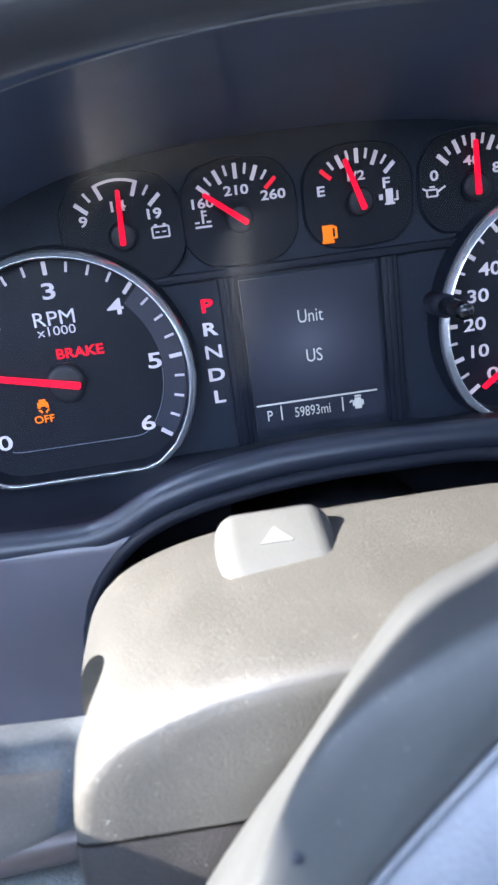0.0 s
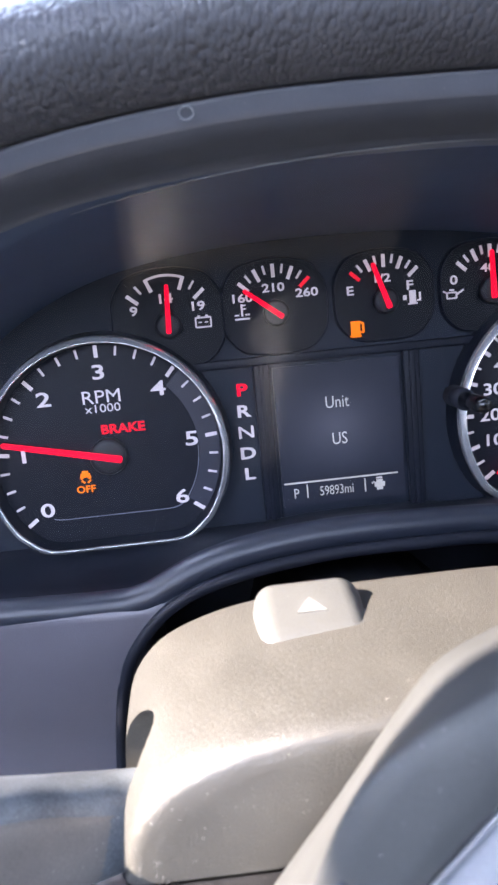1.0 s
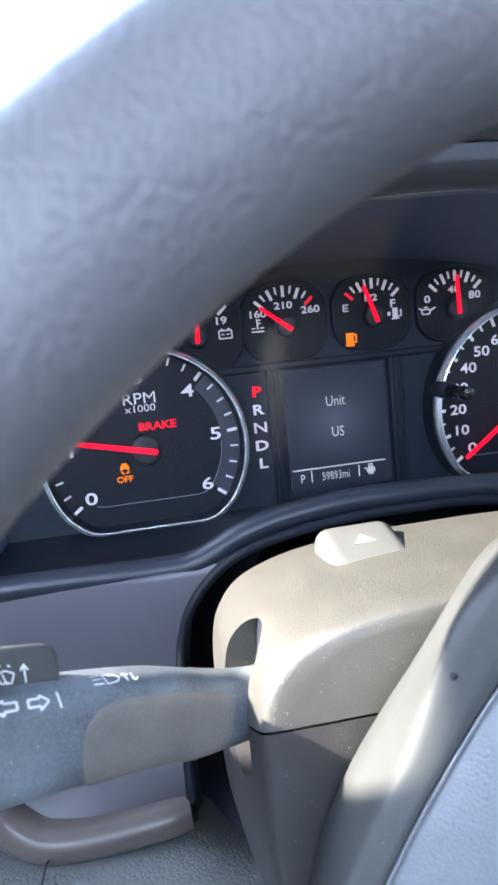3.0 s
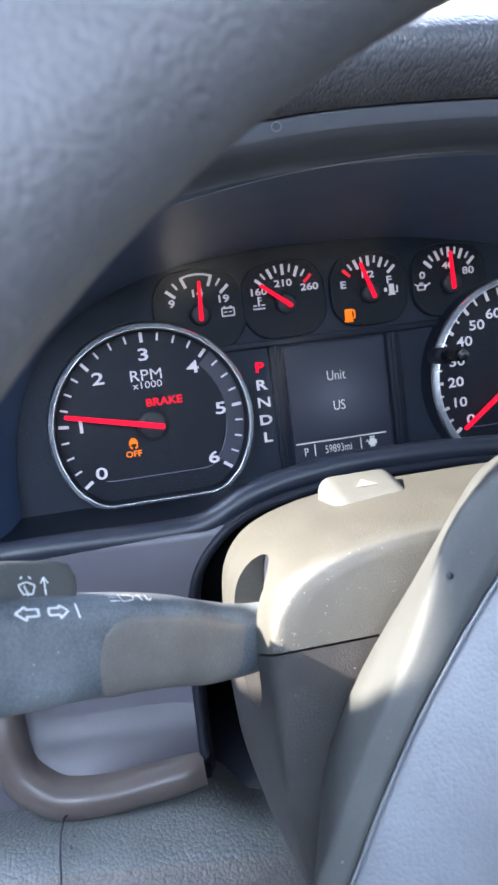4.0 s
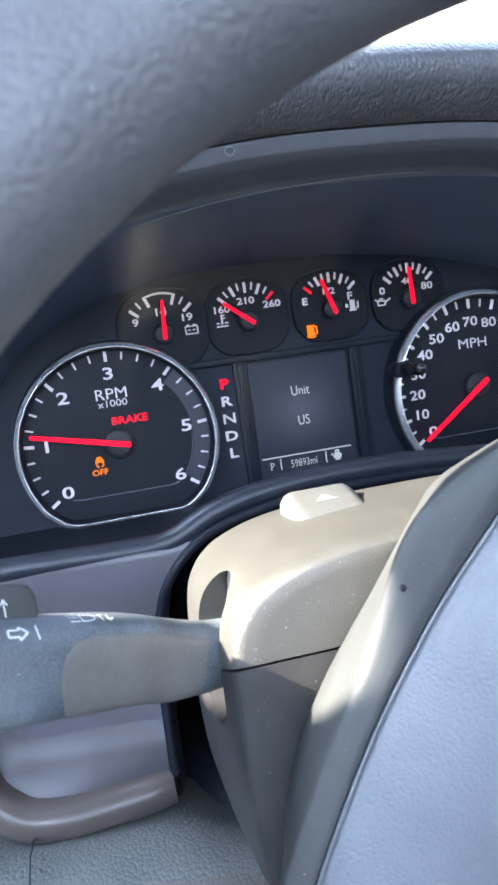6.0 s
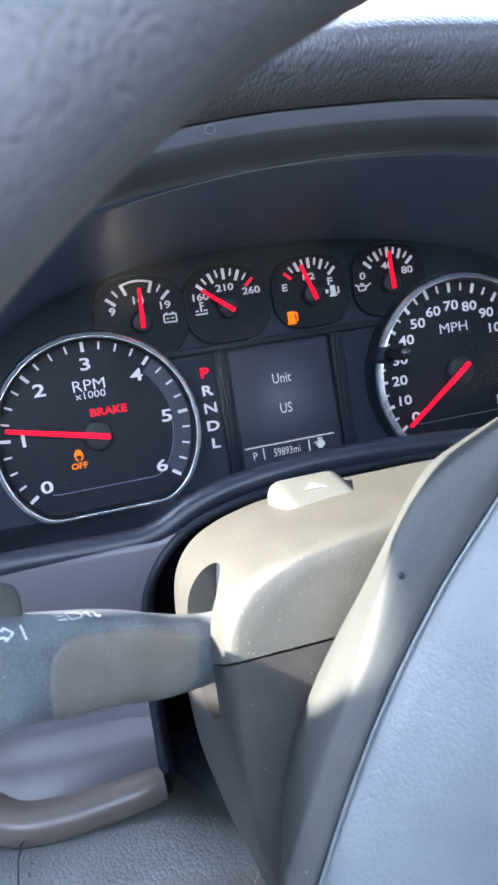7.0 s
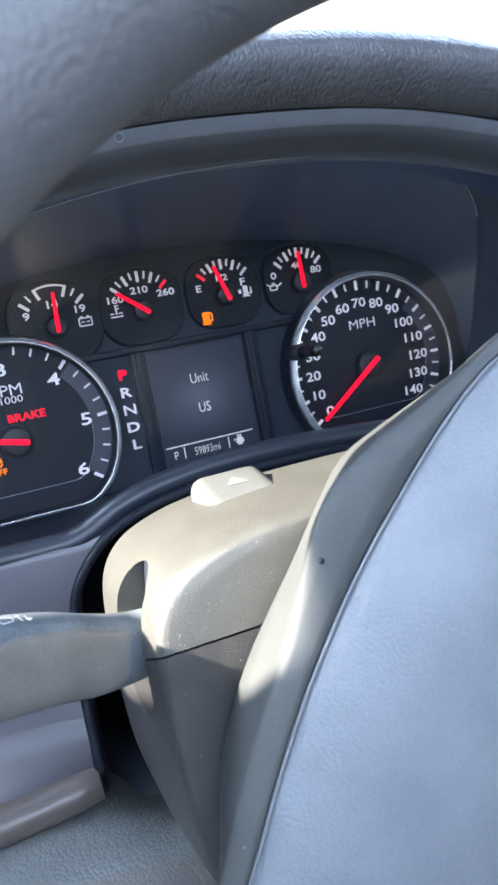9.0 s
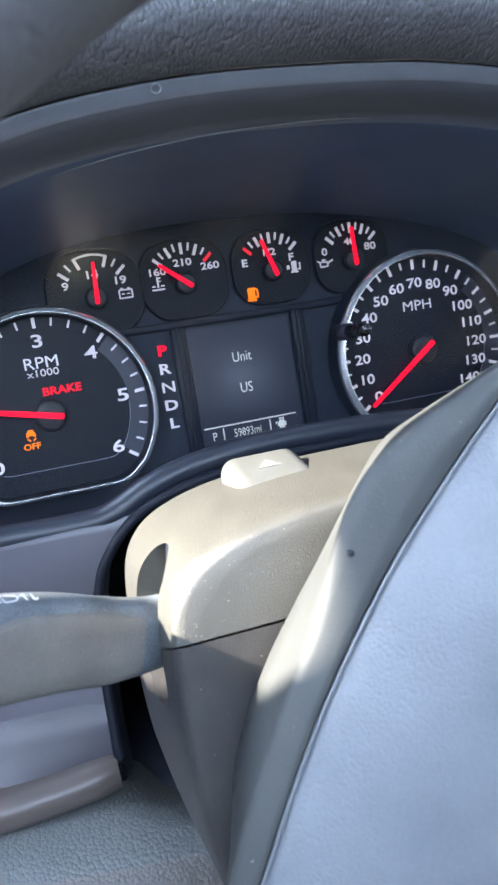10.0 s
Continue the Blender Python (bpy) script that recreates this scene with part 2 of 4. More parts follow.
# ---- builders ----
def mesh_object(name, bm, mat, smooth=True):
    bmesh.ops.recalc_face_normals(bm, faces=bm.faces[:])
    me = bpy.data.meshes.new(name)
    bm.to_mesh(me)
    bm.free()
    me.materials.append(mat)
    if smooth:
        for p in me.polygons:
            p.use_smooth = True
    return new(name, me)


def part(name, bm, mat, parent=None, label="", smooth=True, sharp=None):
    ob = mesh_object(name, bm, mat, smooth)
    if sharp and smooth:
        ob.data.set_sharp_from_angle(angle=radians(sharp))
    if parent:
        ob.parent = parent
    if label:
        ob["label"] = label
    return ob


def thing(name, label, category, group="", kind=""):
    return tagged(new(name), label, category, group, kind)


def loft(rows, closed=False, caps=False):
    """Quads between rows of points; closed joins each row's end to its start."""
    bm = bmesh.new()
    vs = [[bm.verts.new(p) for p in row] for row in rows]
    n = len(rows[0])
    for a, b in zip(vs, vs[1:]):
        for i in range(n if closed else n - 1):
            j = (i + 1) % n
            bm.faces.new((a[i], a[j], b[j], b[i]))
    if caps:
        bm.faces.new(vs[0])
        bm.faces.new(vs[-1])
    return bm


def smooth_line(pts, steps=8, closed=False):
    """Catmull-Rom through the points."""
    P = [Vector(p) for p in pts]
    n = len(P)
    out = []
    for i in range(n if closed else n - 1):
        p1, p2 = P[i], P[(i + 1) % n]
        p0 = P[i - 1] if i or closed else p1 * 2 - p2
        p3 = P[(i + 2) % n] if i + 2 < n or closed else p2 * 2 - p1
        for k in range(steps):
            t = k / steps
            out.append(0.5 * (2 * p1 + (p2 - p0) * t + (2 * p0 - 5 * p1 + 4 * p2 - p3) * t * t + (3 * p1 - p0 - 3 * p2 + p3) * t ** 3))
    if not closed:
        out.append(P[-1])
    return out


def tube(pts, radius, sides=12, squash=1.0, closed=False, caps=True):
    """A round bar along the points; radius may be a list."""
    rows = []
    n = len(pts)
    for i, p in enumerate(pts):
        a = pts[(i - 1) % n] if (i or closed) else pts[0]
        b = pts[(i + 1) % n] if (i + 1 < n or closed) else pts[-1]
        d = (Vector(b) - Vector(a)).normalized()
        u = d.cross(Vector((0, 0, 1)))
        if u.length < 1e-4:
            u = d.cross(Vector((0, 1, 0)))
        u.normalize()
        v = u.cross(d)
        r = radius[i] if isinstance(radius, (list, tuple)) else radius
        rows.append([Vector(p) + u * r * squash * math.cos(2 * math.pi * k / sides) + v * r * math.sin(2 * math.pi * k / sides) for k in range(sides)])
    if closed:
        rows.append(rows[0])
    bm = loft(rows, closed=True, caps=caps and not closed)
    if closed:
        bmesh.ops.remove_doubles(bm, verts=bm.verts[:], dist=1e-7)
    return bm


def box(x0, x1, y0, y1, z0, z1, bevel=0.0, segments=2):
    bm = bmesh.new()
    bmesh.ops.create_cube(bm, size=1, matrix=Matrix.LocRotScale(((x0 + x1) / 2, (y0 + y1) / 2, (z0 + z1) / 2), None, (x1 - x0, y1 - y0, z1 - z0)))
    if bevel:
        bmesh.ops.bevel(bm, geom=bm.edges[:], offset=bevel, segments=segments, affect="EDGES", profile=0.5)
    return bm


def plate(outline, y0, y1, bevel=0.0):
    """A slab with the outline (x, z) between y0 (front, smaller) and y1."""
    bm = bmesh.new()
    f = bm.faces.new([bm.verts.new((x, y0, z)) for x, z in outline])
    r = bmesh.ops.extrude_face_region(bm, geom=[f])
    bmesh.ops.translate(bm, verts=[v for v in r["geom"] if isinstance(v, bmesh.types.BMVert)], vec=(0, y1 - y0, 0))
    if bevel:
        edges = [e for e in bm.edges if all(abs(v.co.y - y0) < 1e-7 for v in e.verts)]
        bmesh.ops.bevel(bm, geom=edges, offset=bevel, segments=2, affect="EDGES", profile=0.5)
    return bm


def text_bm(body, size, centre, y=-0.0006, width=1.0, bold=0.0, lean=0.0, spacing=1.0):
    """The word as a thin raised mesh in the gauge plane, centred at (x, z)."""
    cu = bpy.data.curves.new("lettering", "FONT")
    cu.body, cu.size, cu.offset, cu.extrude = body, 1.0, bold, 0.0
    cu.align_x, cu.align_y, cu.space_character, cu.resolution_u = "CENTER", "CENTER", spacing, 3
    ob = bpy.data.objects.new("lettering", cu)
    scene.collection.objects.link(ob)
    dg = bpy.context.evaluated_depsgraph_get()
    me = bpy.data.meshes.new_from_object(ob.evaluated_get(dg))
    bpy.data.objects.remove(ob)
    bpy.data.curves.remove(cu)
    bm = bmesh.new()
    bm.from_mesh(me)
    bpy.data.meshes.remove(me)
    xs, ys = [v.co.x for v in bm.verts], [v.co.y for v in bm.verts]
    mx, my = (min(xs) + max(xs)) / 2, (min(ys) + max(ys)) / 2
    h = max(ys) - min(ys)
    for v in bm.verts:
        px, pz = (v.co.x - mx) / h * size * width, (v.co.y - my) / h * size
        v.co = (centre[0] + px + lean * pz, y, centre[1] + pz)
    return bm


def arc(cx, cz, r, a0, a1, n=48):
    return [(cx + r * math.cos(radians(a0 + (a1 - a0) * i / n)), cz + r * math.sin(radians(a0 + (a1 - a0) * i / n))) for i in range(n + 1)]


def bar_bm(x0, z0, x1, z1, w, y=-0.0006, w1=None, deep=0.0006):
    """A flat raised bar between two points of the gauge plane."""
    d = Vector((x1 - x0, z1 - z0)).normalized()
    n = Vector((-d.y, d.x))
    a, b = w / 2, (w1 or w) / 2
    return plate([(x0 + n.x * a, z0 + n.y * a), (x0 - n.x * a, z0 - n.y * a), (x1 - n.x * b, z1 - n.y * b), (x1 + n.x * b, z1 + n.y * b)], y, y + deep)


def spot(r, a):
    return r * math.cos(radians(a)), r * math.sin(radians(a))


# ---- cab shell ----
def cab():
    tagged(part("ground", box(-400, 400, -400, 400, -0.80, -0.75), PAVE), "sunlit pale paving around the parked truck", "ground", kind="structure")
    tagged(part("floor", box(-0.62, 1.25, -1.45, 0.95, -0.05, 0.0), CARPET), "grey carpeted cab floor", "floor", kind="structure")
    tagged(part("ceiling", box(-0.62, 1.25, -1.45, 0.10, 1.38, 1.42), HEADLINER), "grey cloth headliner of the cab", "ceiling", kind="structure")
    tagged(part("wall_back", box(-0.62, 1.25, -1.50, -1.45, -0.05, 0.95), TRIM), "plain rear wall of the cab below its window", "wall", kind="structure")
    for k, x in enumerate((-0.66, 1.25), 1):
        door = tagged(part(f"door_{k}", box(x, x + 0.04, -1.45, 0.90, -0.05, 0.890, 0.008), TRIM), "closed cab door with grey inner trim", "door", kind="structure")
        # unseen plates added to shape the sunlit patches on column, hub and pad
        shade_edge = [(0.30, 0.885), (0.0, 1.000), (-0.1485, 1.030), (-0.185, 1.032), (-0.2085, 1.034), (-0.2335, 1.044), (-0.2595, 1.058), (-0.2865, 1.0755), (-0.3025, 1.0890), (-0.3055, 1.097), (-0.3070, 1.106), (-0.3070, 1.118), (-0.3055, 1.131), (-0.3015, 1.140), (-0.2955, 1.150),
                (-0.2895, 1.169), (-0.2865, 1.262), (-0.2485, 1.270), (-0.2485, 1.36)]
        front = [(-0.1315, 0.960), (-0.1465, 1.064), (-0.1735, 1.122), (-0.1895, 1.169), (-0.2055, 1.200), (-0.2315, 1.229), (-0.2865, 1.234), (-0.2915, 1.276), (-0.150, 1.282), (-0.150, 1.343), (-0.2915, 1.343), (-0.2915, 1.36), (0.60, 1.36), (0.60, 0.880), (0.10, 0.880)]
        for name, edge, push in (("rear_shade_plate", (shade_edge if k == 1 else [(-0.30, 0.885), (-0.30, 1.36)]) + [(-0.62, 1.36), (-0.62, 0.885)], 0.0), ("front_shade_plate", front if k == 1 else [], 0.003)):
            if edge:
                post = plate(edge, 0.0, 0.010)
                bmesh.ops.transform(post, matrix=Matrix.Translation((x + 0.037 + 4 * push, 0, 0)) @ Matrix.Rotation(math.pi / 2, 4, "Z"), verts=post.verts)
                part(name, post, TRIM, door, smooth=False)
        part("post", box(x, x + 0.04, -1.45, -1.20, 0.885, 1.36), TRIM, door)
        part("header", box(x, x + 0.04, -1.45, 0.10, 1.36, 1.42), TRIM, door)
        pane = part("pane", box(x + 0.015, x + 0.02, -1.21, 0.6, 0.885, 1.36), GLASS, door, smooth=False)
        pane.visible_shadow = False
    wind = tagged(part("window_1", loft([[(-0.62, 0.95, 0.90), (1.25, 0.95, 0.90)], [(-0.62, 0.10, 1.40), (1.25, 0.10, 1.40)]]), GLASS, smooth=False),
                  "clear raked windscreen above the dashboard", "windscreen", kind="structure")
    wind.visible_shadow = False
    for x in (-0.62, 1.25):
        part("pillar", tube([Vector((x, 0.95, 0.90)), Vector((x, 0.10, 1.40))], 0.040, 10), TRIM, wind)


def far_building():
    """A pale sunlit building far beyond the windscreen."""
    house = thing("far_building", "pale sunlit plastered building far beyond the windscreen", "building", kind="structure")
    turn = pose(30, 44, -0.75, 0, 0, -38)
    body = part("wall", box(-45, 45, 0, 12, 0, 24, 0.05), PLASTER, house)
    roof = part("roof", box(-45.6, 45.6, -0.6, 12.6, 24, 24.8, 0.1), PAVE, house)
    for ob in (body, roof):
        ob.matrix_local = turn


cab()
far_building()

# ---- dashboard ----
ARCH = smooth_line([(-0.205, 0, 0.700), (-0.203, 0, 0.760), (-0.193, 0, 0.805), (-0.170, 0, 0.8420), (-0.140, 0, 0.8640), (-0.100, 0, 0.8795), (-0.050, 0, 0.8872),
                    (0.000, 0, 0.8888), (0.050, 0, 0.8870), (0.100, 0, 0.8795), (0.150, 0, 0.8660), (0.190, 0, 0.8440), (0.208, 0, 0.812), (0.214, 0, 0.760), (0.216, 0, 0.700)], 7)


def arch_rows(layers):
    """Rows along the hood's arch, one for each (y, outward) of the profile; the legs reach less far forward."""
    rows = []
    n = len(ARCH)
    normals = []
    for i in range(n):
        d = (ARCH[min(i + 1, n - 1)] - ARCH[max(i - 1, 0)]).normalized()
        normals.append(Vector((-d.z, 0, d.x)))
    for y, off in layers:
        row = []
        for p, nn in zip(ARCH, normals):
            up = max(0.0, min(1.0, (p.z - 0.70) / 0.17))
            k = 0.25 + 0.75 * up ** (5.5 if p.x < 0 else 3.5) if y < 0 else 1.0
            row.append(Vector((p.x, y * k, p.z)) + nn * off)
        rows.append(row)
    return rows


dash = thing("dashboard", "dark grey padded truck dashboard with moulded instrument hood", "dashboard", kind="structure")
part("visor_ceiling", loft(arch_rows([(0.006, -0.0235), (-0.05, -0.0200), (-0.100, -0.0145), (-0.1225, -0.0118)])), CEILING, dash, "matt inner face of the visor, bluish lens reflection put into its colour")
part("visor_liner", loft(arch_rows([(-0.1222, -0.0119), (-0.1232, -0.0106), (-0.1300, -0.0094), (-0.1400, -0.0076), (-0.1445, -0.0062), (-0.1460, -0.0054), (-0.1474, -0.0047)])), LINER, dash, "smooth dark grey plastic visor underside")
part("visor_edge", loft(arch_rows([(-0.1473, -0.0048), (-0.1481, -0.0042), (-0.1490, -0.0026), (-0.1498, -0.0010), (-0.1502, -0.0002), (-0.1503, 0.0006), (-0.1494, 0.0014)])), VISOR_EDGE, dash,
     "paler bevelled front edge of the visor")
part("hood_pad", loft(arch_rows([(-0.1488, 0.0018), (-0.1520, 0.0006), (-0.1545, 0.0012), (-0.1610, 0.0032), (-0.1690, 0.0070), (-0.1735, 0.0120), (-0.1722, 0.0172), (-0.1670, 0.0226),
                                 (-0.1570, 0.0276), (-0.1410, 0.0326), (-0.1180, 0.0360), (-0.06, 0.0385), (0.02, 0.0360), (0.12, 0.0290), (0.20, 0.020)])), PAD, dash,
     "grained dark vinyl hood pad")
part("dash_top", box(-0.62, 1.25, 0.16, 0.95, 0.86, 0.912, 0.02, 3), PAD, dash)
part("dash_side", box(0.24, 1.25, -0.06, 0.16, 0.55, 0.895, 0.03, 3), PAD, dash)
part("dash_end", box(-0.62, -0.232, -0.050, 0.16, 0.55, 0.835, 0.03, 3), PAD, dash)

mark_bm = tube([Vector((-0.0540 + 0.0017 * math.cos(k * math.pi / 10), -0.1512 - 0.0003 * math.sin(k * math.pi / 10), 0.8848 + 0.0014 * math.sin(k * math.pi / 10))) for k in range(20)], 0.00022, 6, closed=True)
part("moulded_mark", mark_bm, COVER_EDGE, dash, "small pale moulded ring on the visor edge")

RIDGE = smooth_line([(-0.215, -0.062, 0.734), (-0.160, -0.064, 0.734), (-0.105, -0.065, 0.7325), (-0.087, -0.066, 0.7345), (-0.067, -0.066, 0.7435), (-0.045, -0.066, 0.7490),
                     (-0.010, -0.066, 0.7520), (0.045, -0.066, 0.7505), (0.100, -0.065, 0.7450), (0.150, -0.064, 0.738), (0.220, -0.062, 0.734)], 7)
LIP = smooth_line([(-0.107, -0.066, 0.585), (-0.107, -0.087, 0.620), (-0.106, -0.083, 0.650), (-0.1045, -0.076, 0.678), (-0.1015, -0.072, 0.699), (-0.0955, -0.072, 0.7150),
                   (-0.080, -0.072, 0.7310), (-0.057, -0.072, 0.7400), (-0.020, -0.072, 0.7450), (0.020, -0.072, 0.7455), (0.055, -0.072, 0.7435), (0.100, -0.072, 0.732),
                   (0.122, -0.072, 0.712), (0.131, -0.072, 0.685), (0.134, -0.072, 0.640), (0.134, -0.072, 0.585)], 6)
part("sill", loft([[p + Vector((0, 0, 0.0)) for p in RIDGE], [p + Vector((0, 0.012, -0.0006)) for p in RIDGE], [p + Vector((0, 0.03, -0.004)) for p in RIDGE],
                   [Vector((p.x, 0.004, 0.7355)) for p in RIDGE]]), BLACK, dash)
part("ridge", tube([p + Vector((0, 0.0002, -0.0024)) for p in RIDGE], 0.0061, 18), RIDGE_PLASTIC, dash, "rounded dark ridge below the gauges")


def outer_of(p):
    """The dash panel's outer edge facing a point of the column opening."""
    if p.z < 0.7325 and p.x < -0.0805:
        return Vector((-0.212, -0.0655, min(0.7295, 0.585 + (p.z - 0.585) * 1.02)))
    if p.z < 0.7325 and p.x > 0.09:
        return Vector((0.225, -0.0655, min(0.7295, 0.585 + (p.z - 0.585) * 1.02)))
    for a, b in zip(RIDGE, RIDGE[1:]):
        if a.x <= p.x <= b.x:
            return Vector((p.x, -0.0655, a.z + (b.z - a.z) * (p.x - a.x) / (b.x - a.x) - 0.0045))
    return Vector((p.x, -0.0655, p.z))


outs = [outer_of(p) for p in LIP]
panel = part("lower_panel", loft([outs, [o.lerp(p, 0.5) + Vector((0, -0.001, 0)) for o, p in zip(outs, LIP)], [o.lerp(p, 0.92) for o, p in zip(outs, LIP)], LIP,
                          [p + Vector((0, 0.004, 0)) for p in LIP]]), PANEL, dash, "smooth grey lower dash panel", sharp=30)
panel.data.materials.append(BLACK)
for f in panel.data.polygons:
    f.material_index = int(f.center.z > 0.7335 and f.center.x > -0.086)
part("opening_lining", loft([[p + Vector((0, 0.003, 0)) for p in LIP], [Vector((0.013 + (p.x - 0.013) * 0.965, -0.070, 0.66 + (p.z - 0.66) * 0.955)) for p in LIP],
                             [Vector((0.013 + (p.x - 0.013) * 0.93, -0.05, 0.66 + (p.z - 0.66) * 0.92)) for p in LIP],
                             [Vector((0.013 + (p.x - 0.013) * 0.90, 0.06, 0.66 + (p.z - 0.66) * 0.9)) for p in LIP]]), GAP, dash, "black lining of the column opening")
part("lip", tube([p + Vector((0.0015 if p.x < 0 else -0.0015, -0.0005, -0.0015 if p.z > 0.7 else 0)) for p in LIP if p.z > 0.618 or p.x > 0], 0.0025, 10), BLACK, dash)
part("opening_floor", box(-0.115, 0.145, -0.0660, 0.064, 0.540, 0.597), GAP, dash)
part("opening_back", box(-0.11, 0.14, 0.058, 0.064, 0.56, 0.75), GAP, dash)

# dished switch panel inside its frame
def dish_row(z):
    row = []
    for i in range(43):
        x = -0.190 + 0.0832 * i / 42
        k = max(0.0, (x + 0.212) / 0.105)
        lip_y = -0.073 - 0.014 * max(0.0, min(1.0, (0.700 - z) / 0.080))
        sweep = max(0.0, 1.0 - (z - 0.622) / 0.034) ** 2 * 0.013 + max(0.0, 1.0 - (x + 0.190) / 0.018) ** 2 * 0.010
        fade = 0.9 * max(0.0, min(1.0, (z - 0.646) / 0.026))
        over = -0.0655 + (lip_y + 0.0655) * k - 0.0040 - sweep + 0.0890
        row.append(Vector((x, -0.0890 + 0.5 * (over + math.hypot(over, 0.006)) + 0.006 * fade, z)))
    return row


part("switch_panel", loft([dish_row(0.622 + 0.053 * (i / 22) ** 1.2) for i in range(23)]), SWITCH, dash, "smooth dark grey dished switch panel")

# raised frame round the switch panel
fr = smooth_line([(-0.193, -0.0640, 0.678), (-0.1928, -0.0745, 0.670), (-0.1925, -0.0800, 0.660), (-0.188, -0.084, 0.637), (-0.174, -0.087, 0.6245), (-0.155, -0.089, 0.6215),
                  (-0.130, -0.089, 0.6225), (-0.1155, -0.0886, 0.6236), (-0.1062, -0.0862, 0.6240)], 8)
rows = []
for i, p in enumerate(fr):
    d = (fr[min(i + 1, len(fr) - 1)] - fr[max(i - 1, 0)]).normalized()
    side = d.cross(Vector((0, 1, 0))).normalized()
    rows.append([p + side * s * 0.0090 + Vector((0, dy * 0.0075, 0)) for s, dy in
                 ((-1.15, 1.6), (-1.0, 0.5), (-0.93, -0.1), (-0.75, -0.6), (-0.45, -0.92), (0.0, -1.05), (0.45, -0.92), (0.75, -0.6), (0.93, -0.1), (1.0, 0.5), (1.15, 1.6))])
part("panel_frame", loft(rows), FRAME, dash, "raised brownish grey switch panel frame")
KNEE_X = [-0.30 + 0.012 * i for i in range(54)]


def knee_row(y, z, fall):
    """A row across the knee bolster; its crest falls towards the column."""
    return [Vector((x, y, z - fall * 0.16 * (max(-0.19, min(-0.05, x)) + 0.12) - (1 - fall) * min(0.02, 0.7 * max(0.0, x + 0.108)))) for x in KNEE_X]


part("lower_roll", loft([knee_row(*p) for p in [(-0.040, 0.6060, 0.0), (-0.070, 0.6125, 0.05), (-0.084, 0.6135, 0.15), (-0.096, 0.6125, 0.45), (-0.106, 0.6090, 0.8), (-0.1135, 0.6040, 1.0), (-0.1170, 0.6000, 1.0)]]), KNEE, dash,
     "grained grey vinyl knee bolster")
part("knee_cover", loft([knee_row(*p) for p in [(-0.1168, 0.6003, 1.0), (-0.1215, 0.5925, 1.0), (-0.1245, 0.583, 1.0), (-0.1250, 0.572, 0.9), (-0.124, 0.54, 0.5), (-0.11, 0.42, 0.0), (0.05, 0.28, 0.0)]]), KNEE_BOUNCE, dash,
     "grained lower knee cover, warm bounce light put into its brownish colour")
part("seam_line", tube([Vector((-0.168, -0.0900, 0.6180)), Vector((-0.1690, -0.100, 0.6225)), Vector((-0.1700, -0.1100, 0.6220)), Vector((-0.1705, -0.1170, 0.6165)), Vector((-0.171, -0.1222, 0.608)), Vector((-0.171, -0.1250, 0.590))], 0.0005, 6), GAP, dash)


# ---- instrument cluster ----
cluster = thing("instrument_cluster", "black truck instrument cluster with white dials and red needles", "gauges")
part("mask", plate([(-0.196, 0.726), (0.208, 0.726), (0.210, 0.80), (0.205, 0.845), (0.18, 0.868), (-0.17, 0.870), (-0.195, 0.845), (-0.200, 0.80)], 0.0035, 0.012), MASK, cluster, "matt charcoal gauge mask", smooth=False)


def dial_outline(cx, cz, r, cut, n=64):
    """A circle with a flat chord at the bottom and rounded corners."""
    pts = arc(cx, cz, r, -36, 216, n)
    zb = cz - cut
    end = Vector((r * math.cos(radians(216)), r * math.sin(radians(216))))
    corner = Vector((end.x + (end.y + cut) * 1.15, -cut))
    near, far = end.lerp(corner, 0.55), Vector((corner.x + 0.0070, -cut))
    bend = [near.lerp(corner, t / 6).lerp(corner.lerp(far, t / 6), t / 6) for t in range(7)]
    return pts + [(cx + p.x, cz + p.y) for p in bend] + [(cx - p.x, cz + p.y) for p in reversed(bend)]


def scaled(outline, cx, cz, k):
    return [(cx + (x - cx) * k, cz + (z - cz) * k) for x, z in outline]


def needle(parent, cx, cz, angle, length, tail, width, y):
    d, t = spot(length, angle), spot(-tail, angle)
    bm = bar_bm(cx + t[0], cz + t[1], cx + d[0], cz + d[1], width, y, width * 0.72, 0.0012)
    bmesh.ops.bevel(bm, geom=[e for e in bm.edges if abs(e.verts[0].co.y - e.verts[1].co.y) > 1e-6], offset=width * 0.33, segments=3, affect="EDGES", profile=0.5)
    part("needle", bm, REDLIT, parent, "bright red needle", smooth=False)


def cap(parent, cx, cz, r, y):
    rows = [[Vector((cx + k * r * math.cos(2 * math.pi * i / 28), yy, cz + k * r * math.sin(2 * math.pi * i / 28))) for i in range(28)] for k, yy in
            [(1.0, 0.0), (1.0, y * 0.7), (0.93, y * 0.93), (0.7, y), (0.02, y)]]
    part("needle_cap", loft(rows, closed=True, caps=True), HUBCAP, parent, "dark round needle cap")


